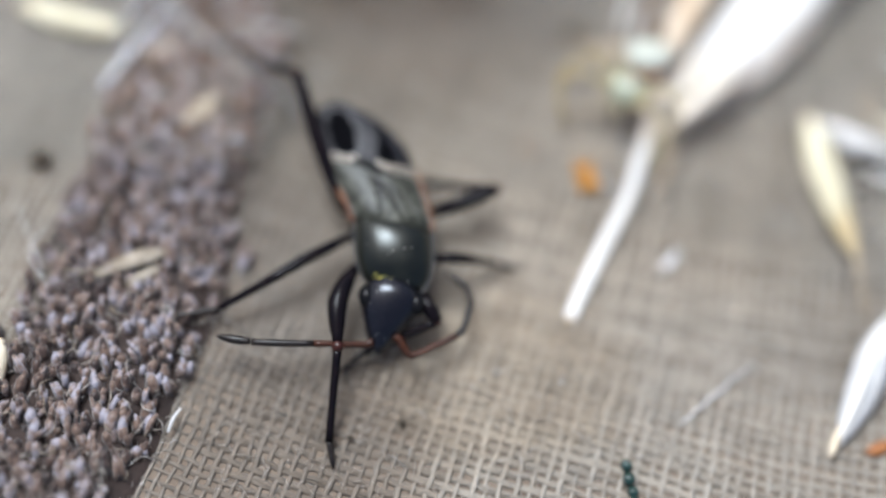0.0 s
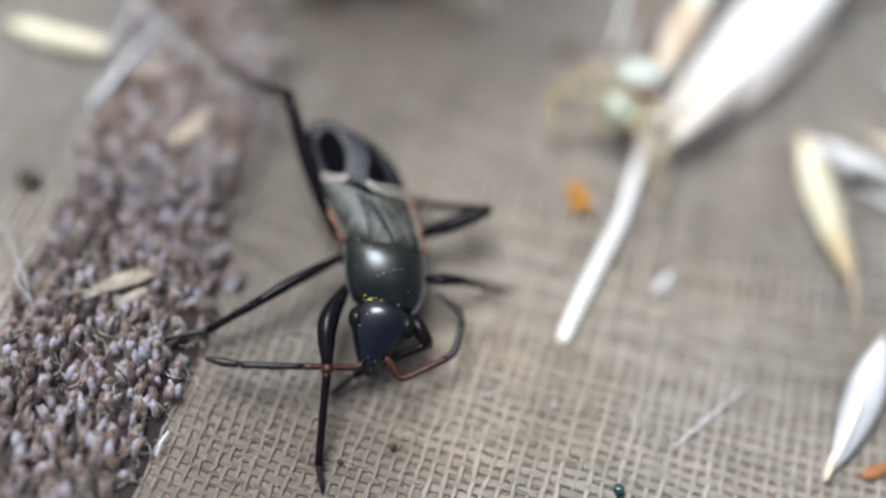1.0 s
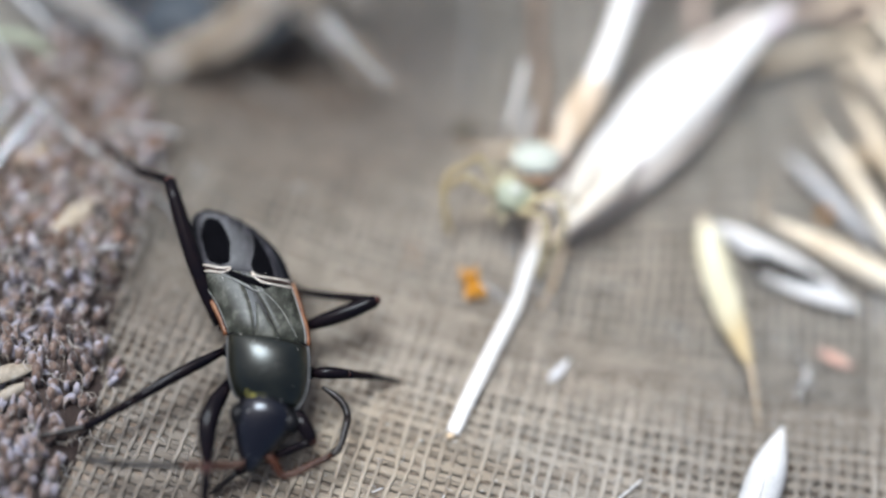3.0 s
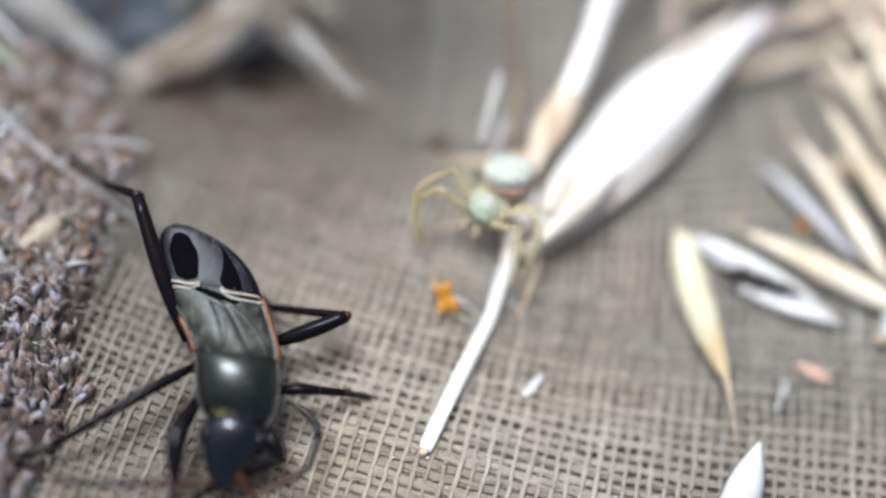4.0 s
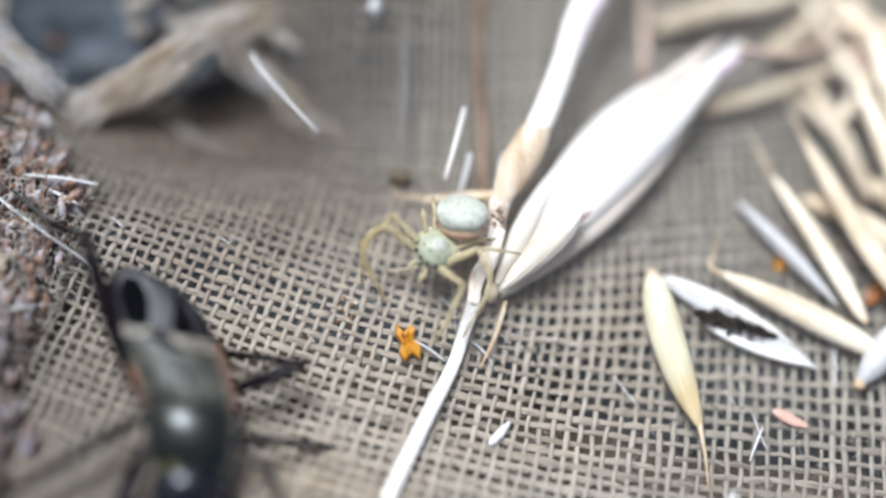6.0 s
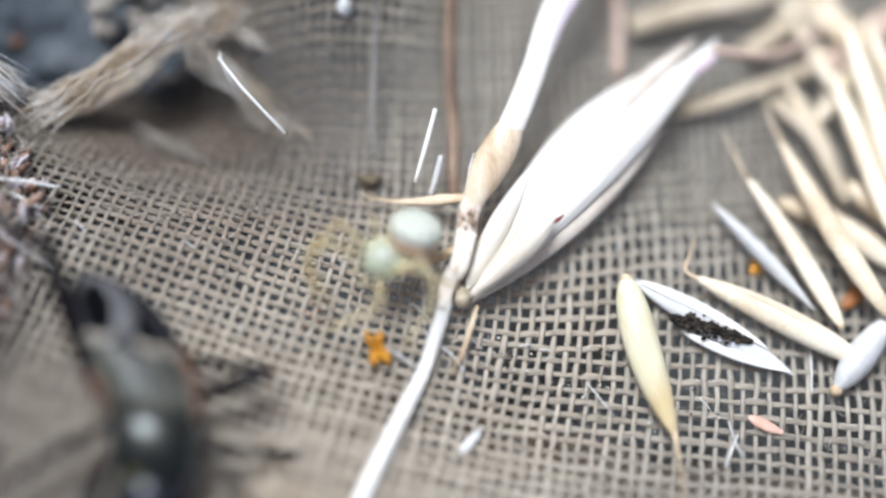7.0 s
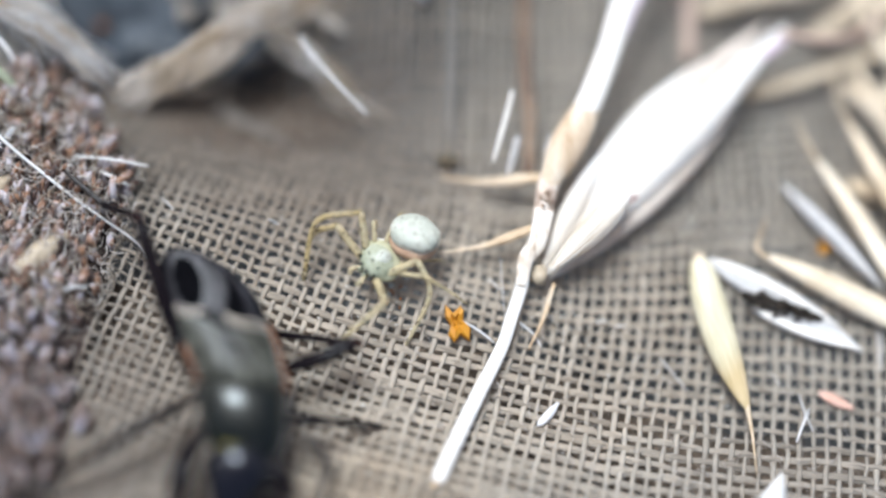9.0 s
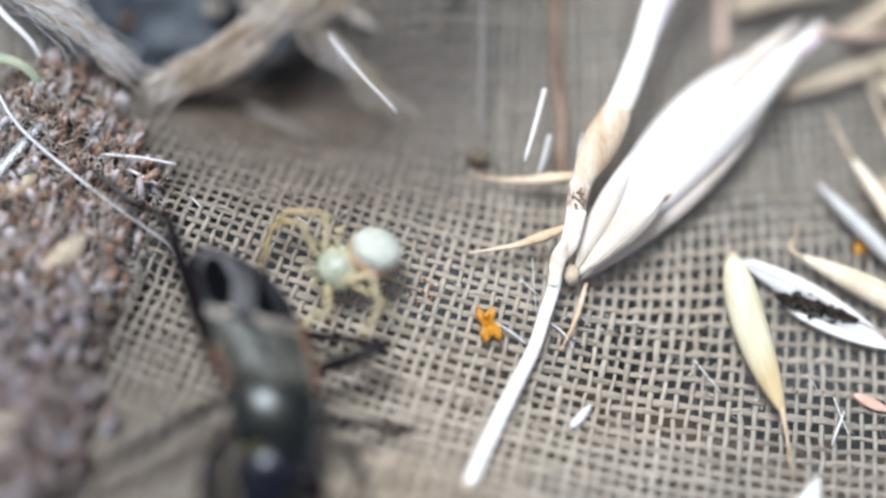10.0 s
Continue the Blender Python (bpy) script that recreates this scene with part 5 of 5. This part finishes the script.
def build_debris():
    single("orange_flake", star_flake(), ORANGEM, "small ragged orange flake on the weave", "flake", smooth=False)
    fibre("white_fibre", [(3.98, 2.10, lie(3.98, 2.10) + 0.26), (4.39, 1.90, lie(4.39, 1.90) + 0.18), on(4.80, 1.62, 0.10)], 0.034, WHITEFIB, "fine white fibre from the orange flake")
    fibre("white_fibre", [on(5.42, 2.15, 0.12), on(5.75, 1.88, 0.14), on(5.98, 1.56, 0.10)], 0.028, WHITEFIB, "fine white fibre beside the stalk")
    fibre("silk_thread", [(4.98, 3.70, lie(4.98, 3.70) + 0.50), (5.02, 2.93, lie(5.02, 2.93) + 0.28), on(5.09, 2.15, 0.08)], 0.010, WHITEFIB, "single silk thread under the spider", "thread")
    chip("white_sliver", on(5.80, -0.42, 0.10), on(6.34, 0.16, 0.16), 0.22, WHITEFIB, "small white papery sliver")
    chip("coral_chip", on(12.93, 0.41, 0.12), on(13.76, -0.01, 0.10), 0.30, CORAL, "oval coral-pink chip on the weave")
    f = "loose fibres on the cloth"
    fibre("white_fibre", [on(12.39, 0.32, 0.2), on(12.52, -0.13, 0.16), on(12.68, -0.58, 0.1)], 0.019, WHITEFIB, "short white fibre, crossed by another", group=f)
    fibre("white_fibre", [on(12.64, -0.02, 0.1), on(12.41, -0.44, 0.2), on(12.22, -0.86, 0.12)], 0.034, WHITEFIB, "short thick white fibre", group=f)
    fibre("white_fibre", [on(11.77, 0.89, 0.1), on(11.93, 0.70, 0.12), on(12.04, 0.50, 0.1)], 0.011, WHITEFIB, "tiny white fibre on the weave", group=f)
    fibre("white_fibre", [on(14.64, 2.18, 0.1), on(14.61, 1.58, 0.12), on(14.56, 0.94, 0.1)], 0.030, WHITEFIB, "short white fibre on the weave", group=f)
    fibre("white_fibre", [on(9.01, 1.30, 0.1), on(9.27, 0.94, 0.16), on(9.63, 0.50, 0.1)], 0.017, WHITEFIB, "fine white fibre on the weave", group=f)
    fibre("white_fibre", [on(4.73, 3.27, 0.1), on(4.91, 3.06, 0.14), on(5.16, 2.86, 0.1)], 0.015, WHITEFIB, "fine white fibre on the weave", group=f)
    fibre("white_fibre", [on(6.00, -4.60, 0.1), on(6.99, -3.79, 0.16), on(8.00, -3.00, 0.16)], 0.032, WHITEFIB, "long straight white fibre", group=f)
    fibre("white_fibre", [(5.34, 7.84, 1.5), (5.11, 6.99, 1.3), (4.83, 6.07, 1.05)], 0.060, WHITEHUSK, "short white glossy fibre beside the brown stem", group=f)
    fibre("white_fibre", [(5.50, 6.80, 1.0), (5.38, 6.32, 0.82), (5.25, 5.91, 0.6)], 0.085, BLUEHUSK, "short bluish white fibre by the straw", group=f)
    fibre("white_fibre", [(0.01, 9.26, 1.30), (0.38, 8.74, 1.3), (0.80, 8.22, 1.28), (1.66, 7.28, 1.18)], 0.045, WHITEFIB, "curved white fibre reaching over the hollow", group=f)
    fibre("white_fibre", [(0.03, 9.44, 1.25), (0.17, 8.98, 1.15), (0.34, 8.71, 1.0)], 0.026, WHITEFIB, "short white fibre on the weave", group=f)
    fibre("white_fibre", [(-5.56, 6.31, 0.55), (-4.62, 6.20, 0.62), (-3.74, 6.09, 0.5)], 0.041, WHITEFIB, "straight white fibre on the pile", group=f)
    fibre("white_fibre", [(-5.12, 6.03, 0.5), (-4.65, 5.80, 0.52), (-4.20, 5.58, 0.45)], 0.041, WHITEFIB, "straight white fibre on the pile", group=f)
    fibre("white_fibre", [(-5.60, 2.79, 0.6), (-5.35, 2.85, 0.64), (-5.04, 2.89, 0.6)], 0.034, WHITEFIB, "short white fibre on the pile", group=f)
    fibre("white_thread", [(-8.88, 9.00, 1.1), (-8.26, 8.05, 1.0), (-7.51, 6.86, 0.85), (-6.05, 5.61, 0.66), (-4.98, 4.79, 0.58), (-4.00, 4.13, 0.4), on(-3.71, 3.78, 0.05)], 0.041, WHITEFIB, "long pale thread over the pile band", group=f)
    fibre("white_fibre", [(-10.08, 0.40, 0.55), (-10.44, -0.36, 0.6), (-10.01, -1.06, 0.6)], 0.015, WHITEFIB, "bent white fibre on the pile", group=f)
    fibre("white_fibre", [(-10.91, 1.06, 0.3), (-10.34, -0.17, 0.5), (-9.92, -1.32, 0.55)], 0.013, WHITEFIB, "fine white fibre on the pile", group=f)
    fibre("white_fibre", [(-6.78, -4.87, 0.2), (-6.65, -4.53, 0.28), (-6.50, -4.25, 0.15)], 0.045, WHITEFIB, "short white fibre on the weave", group=f)
    fibre("glassy_strip", [(-9.00, 4.25, 0.45), (-8.23, 5.38, 0.62), (-7.41, 6.58, 0.6), (-6.96, 7.27, 0.55)], 0.15, GLASSY, "glossy pale strip at the pile band's edge", "flake", flat=0.2)
    fibre("glassy_strip", [(-8.63, 5.78, 0.5), (-8.28, 6.47, 0.7), (-7.97, 6.97, 0.75)], 0.10, GLASSY, "glossy pale sliver on the pile", "flake", flat=0.3)
    t = thing("tan_flake", (-7.9, -0.7, 0.3), "curled grey-tan husk scrap on the pile", "flake")
    part("blade", husk((-8.85, -0.95, 0.42), (-6.85, -0.28, 0.62), 0.62, 0.20, 25, 14, 8, 0.62, 0.03, 0.8, -0.08), OLDHUSK, t)
    part("fold", husk((-8.05, -1.18, 0.40), (-6.95, -0.62, 0.56), 0.34, 0.16, -30, 12, 8, 0.5, 0.03, 0.9), OLDHUSK, t, "folded edge")
    part("tail", limb([(-9.75, -0.78, 0.46), (-9.1, -0.80, 0.52), (-8.3, -0.74, 0.55), (-7.4, -0.62, 0.6)], [0.015, 0.035, 0.045, 0.02]), OLDHUSK, t, "thin pointed tail")
    single("tan_seed", seed((-6.84, 3.30, 0.48), (-5.55, 4.33, 0.50), 0.58, 0.6), DULLSTRAW, "tan seed caught in the pile", "seed")
    single("tan_seed", seed((-7.85, 5.16, 0.48), (-7.04, 5.80, 0.50), 0.46, 0.6), DULLSTRAW, "tan seed caught in the pile", "seed")
    single("dark_crumb", crumb(on(-10.44, 2.37, 0.16), (0.26, 0.24, 0.2), random.Random(1), 8, 10), DARKBIT, "dark brown crumb on the cloth", "crumb")
    single("dark_crumb", crumb(on(3.77, 6.49, 0.12), (0.28, 0.18, 0.14), random.Random(2), 8, 10), BROWNCRUMB, "dark brown crumb on the cloth", "crumb")
    single("dark_crumb", crumb(on(-1.00, -4.60, 0.10), (0.10, 0.09, 0.08), random.Random(4), 6, 8), DARKBIT, "tiny dark crumb on the weave", "crumb")
    single("dark_crumb", crumb(on(-2.31, -4.96, 0.10), (0.08, 0.07, 0.07), random.Random(5), 6, 8), DARKBIT, "tiny dark crumb on the weave", "crumb")
    single("white_crumb", crumb(on(3.12, 10.61, 0.16), (0.17, 0.24, 0.16), random.Random(3), 8, 10), WHITEFIB, "small white crumb on the cloth", "crumb")
    chip("rust_flake", (15.55, 3.11, 0.18), (16.41, 3.91, 0.25), 0.42, RUSTBIT, "orange-brown flake among the grains")
    chip("rust_flake", on(13.30, 4.03, 0.12), on(13.67, 4.47, 0.14), 0.3, ORANGEM, "yellow-orange flake among the grains")
    chip("rust_flake", on(14.49, 4.48, 0.12), on(14.86, 4.66, 0.14), 0.25, ORANGEM, "yellow-orange flake among the grains")
    chip("rust_flake", on(10.69, -5.33, 0.10), on(11.43, -5.04, 0.16), 0.34, RUSTBIT, "rust-brown flake on the weave")
    t = thing("green_beads", (4.67, -6.08, 0), "dark green glossy bead-like crumbs on the weave", "crumb")
    for x, y, r in ((4.56, -5.66, 0.15), (4.60, -6.00, 0.17), (4.69, -6.32, 0.15), (4.74, -6.62, 0.17)):
        part("bead", ellipsoid(on(x, y, r * 0.8), (r, r * 1.1, r * 0.9), 8, 10, 0.4, x), TEAL, t)
    red, rng = [], random.Random(14)
    for _ in range(9):
        x, y = rng.gauss(2.35, 0.14), rng.gauss(2.75, 0.3)
        red.append(crumb(on(x, y, 0.1), (rng.uniform(0.02, 0.042), rng.uniform(0.03, 0.055), 0.025), rng, 5, 6))
    single("red_crumbs", joined(*red), RUSTBIT, "tiny rusty red crumbs on the weave", "crumbs", kind="stuff")


def build_lint():
    """Tiny glinting crumbs and lint in the weave beside the callus and the grains."""
    rng, pale, dark = random.Random(44), [], []
    for _ in range(170):
        cx, cy, sx, sy = rng.choice(((7.2, 1.9, 0.9, 0.35), (8.8, 1.2, 0.8, 0.3), (11.7, 0.7, 0.8, 0.4), (2.5, 2.8, 1.2, 0.7), (2.4, -2.2, 2.4, 1.0)))
        x, y = rng.gauss(cx, sx), rng.gauss(cy, sy)
        r = rng.uniform(0.012, 0.035)
        (pale if rng.random() < 0.6 else dark).append(crumb(on(x, y, 0.07), (r * rng.uniform(0.8, 2.2), r, r * 0.7), rng, 4, 6))
    single("lint", joined(*pale), DUST, "tiny pale glinting specks in the weave", "lint", kind="stuff")
    single("grit", joined(*dark), DARKBIT, "tiny dark brown specks in the weave", "grit", kind="stuff")
    for x, y, a, l in ((7.35, 2.20, 0.1, 0.35), (7.85, 2.12, -0.1, 0.28), (6.3, 2.25, 2.5, 0.3), (-3.1, 5.0, 2.3, 0.45), (-0.5, 4.6, 2.6, 0.3), (9.9, 4.6, 1.2, 0.4), (1.3, -3.3, 0.4, 0.3), (3.0, -3.6, 1.3, 0.25)):
        fibre("lint_fibre", [on(x, y, 0.1), on(x + 0.5 * l * math.cos(a), y + 0.5 * l * math.sin(a), 0.14), on(x + l * math.cos(a), y + l * math.sin(a), 0.11)], 0.018, WHITEFIB, "tiny pale lint fibre on the weave", group="lint fibres")


def bundle(line, count, spread, r, rng, fray=0.25):
    """Many loose fibres along one line."""
    out = []
    for _ in range(count):
        o = np.array([rng.gauss(0, spread), rng.gauss(0, spread), rng.gauss(0, spread * 0.6)])
        a, b = sorted((rng.uniform(-0.1, 0.35), rng.uniform(0.6, 1.1)))
        path = spline(line, 6)
        pts = []
        for k in range(8):
            f = max(0, min(1, a + (b - a) * k / 7)) * (len(path) - 1)
            i = min(int(f), len(path) - 2)
            p = path[i] + (path[i + 1] - path[i]) * (f - i)
            pts.append(p + o * (0.6 + 0.8 * abs(k / 7 - 0.5)) + np.array([rng.gauss(0, fray * 0.2) for _ in range(3)]))
        out.append(tube(pts, rng.uniform(0.6, 1.4) * r, 5))
    return joined(*out)


def build_tatters():
    """The frayed, torn edge of the cloth round the dark opening."""
    rng = random.Random(31)
    t = thing("frayed_edge", (-1.66, 9.24, 0), "frayed straw-coloured edge of the torn cloth", "fray")
    part("straw", husk((-4.35, 8.15, -0.15), (-0.85, 10.35, 0.55), 1.05, 0.30, -10, 18, 12, 0.5, 0.05, 0.9, 0.08), TATTER, t, "flattened straw strip")
    part("fray", bundle([(-4.5, 8.25, 0.05), (-3.3, 8.9, 0.3), (-2.25, 9.6, 0.5), (-1.0, 10.5, 0.75)], 250, 0.22, 0.012, rng, 0.26), TATTER, t, "frayed tan fibres", kind="stuff")
    part("fray", bundle([(-1.4, 10.2, 0.7), (-0.25, 10.7, 0.65), (0.65, 10.7, 0.5)], 130, 0.30, 0.011, rng, 0.6), TATTER, t, kind="stuff")
    part("fray", bundle([(-0.8, 10.1, 0.6), (0.18, 9.4, 0.3), (1.30, 8.5, -0.2), on(2.10, 7.6, 0.05)], 24, 0.25, 0.012, rng, 0.5), TATTER, t, kind="stuff")
    part("flake", husk((0.50, 10.45, 0.55), (1.30, 9.9, 0.3), 0.4, 0.14, 0, 12, 8, 0.5, 0.04), GREYFLAKE, t, "grey curled flake")
    part("fray", bundle([on(-2.3, 8.40, 0.2), on(-1.3, 7.75, 0.14), on(-0.3, 7.15, 0.1)], 40, 0.10, 0.010, rng, 0.2), GREYFLAKE, t, "grey lint in the hollow", kind="stuff")
    t = thing("frayed_ridge", (-6.58, 9.82, 0), "pale frayed ridge of cloth beside the opening", "fray")
    part("core", tube(spline([(-9.26, 12.07, 0.6), (-7.62, 10.63, 0.6), (-6.29, 9.67, 0.5), (-4.99, 8.78, 0.1)], 6), 0.17, 10, 0.6), TATTER, t)
    part("fray", bundle([(-9.31, 12.07, 0.9), (-7.68, 10.62, 0.9), (-6.34, 9.66, 0.8), (-5.02, 8.69, 0.35)], 120, 0.27, 0.012, rng, 0.3), TATTER, t, "frayed pale fibres", kind="stuff")
    part("fray", bundle([(-9.31, 12.07, 1.0), (-7.68, 10.62, 1.0), (-6.34, 9.66, 0.9), (-5.02, 8.69, 0.45)], 80, 0.27, 0.012, rng, 0.45), BLUEHUSK, t, "whitish frayed fibres", kind="stuff")
    fibre("grass_strip", [(-9.68, 8.67, 0.6), (-8.58, 8.76, 0.85), (-7.68, 8.60, 0.85), (-7.13, 8.18, 0.6)], 0.15, GREENBLADE, "pale green grass blade on the frayed edge", "grass", flat=0.35)
    fibre("grass_strip", [(-8.63, 10.77, 0.9), (-8.15, 9.90, 1.1), (-7.42, 9.18, 1.0), (-7.13, 8.75, 0.8)], 0.08, BLUEHUSK, "pale dry blade on the frayed edge", "grass", flat=0.35)
    clots = []
    for _ in range(50):
        x, y = rng.uniform(-3.2, 0.4), rng.uniform(10.6, 13)
        clots.append(crumb((x, y, rng.uniform(-1.4, 0.0)), (rng.uniform(0.12, 0.32), rng.uniform(0.12, 0.3), rng.uniform(0.1, 0.22)), rng))
    single("dry_clod", joined(*clots), GREYFLAKE, "grey-tan dry clods in the opening", "clods", kind="stuff")
    single("rust_flake", crumb((-5.27, 10.79, -0.9), (0.14, 0.11, 0.10), random.Random(6), 6, 8), RUSTBIT, "orange-red crumb in the opening", "crumb")


build_ground()
cloth = build_cloth()
build_pile()
build_bug()
spider, spider_legs = build_spider()
build_spikelet()
build_grains()
build_debris()
build_lint()
build_tatters()
build_threads(cloth)


# ---- what moves: the spider leaves the spikelet and walks over the weave behind the bug ----
def motions():
    # seconds, place of the fore body's middle, heading; it stands high on its legs and silk until it steps down to the weave
    rows = [(0.0, 4.92, 4.20, 1.30, 141), (3.8, 4.90, 4.17, 1.30, 141), (5.2, 4.91, 4.23, 1.30, 140), (5.5, 4.87, 4.25, 1.30, 140), (5.8, 4.70, 4.18, 1.34, 139), (6.4, 4.18, 3.92, 1.44, 132),
            (6.8, 3.89, 3.74, 1.50, 127), (7.0, 3.97, 3.92, 1.50, 124), (7.5, 3.89, 3.75, 1.50, 123), (8.0, 3.50, 3.69, 1.35, 121), (8.3, 2.97, 3.53, 1.20, 121), (8.5, 2.80, 3.45, 1.10, 121), (8.7, 2.43, 3.55, 1.02, 121),
            (9.0, 1.98, 3.46, 0.98, 120), (9.4, 1.40, 3.37, 0.95, 115), (10.0, 0.19, 3.28, 0.95, 106)]
    walk(spider, [(t, pose(x * MM, y * MM, (z - 0.78) * MM, 0, 0, turn)) for t, x, y, z, turn in rows])
    for n, (leg, hip) in enumerate(spider_legs):
        steps, swing, reach = [], {4: -32, 5: 26}.get(n, 0), {0: (0, 30, 28, 12, 0), 1: (0, 36, 32, 0, 0), 4: (0, -20, -20, -20, 0), 5: (0, -11, -11, -11, 0)}.get(n, (0,) * 5)
        for k in range(41):
            t = k * 0.25
            moving = 1.0 if 5.75 <= t <= 6.75 or 7.75 <= t < 10 else 0.0
            beat = 2 * math.pi * t / 0.9 + (0 if n % 2 == (n > 3) else math.pi)
            steps.append((t, pose(*[c * MM for c in hip], 0, moving * 5 * math.cos(beat) * (1 if n < 4 else -1), moving * 11 * math.sin(beat) + swing * min(1.0, max(0.0, (t - 5.5) / 0.8)) + float(np.interp(t, [5.7, 6.7, 7.4, 8.0, 9.0], reach)))))
        walk(leg, steps)


motions()
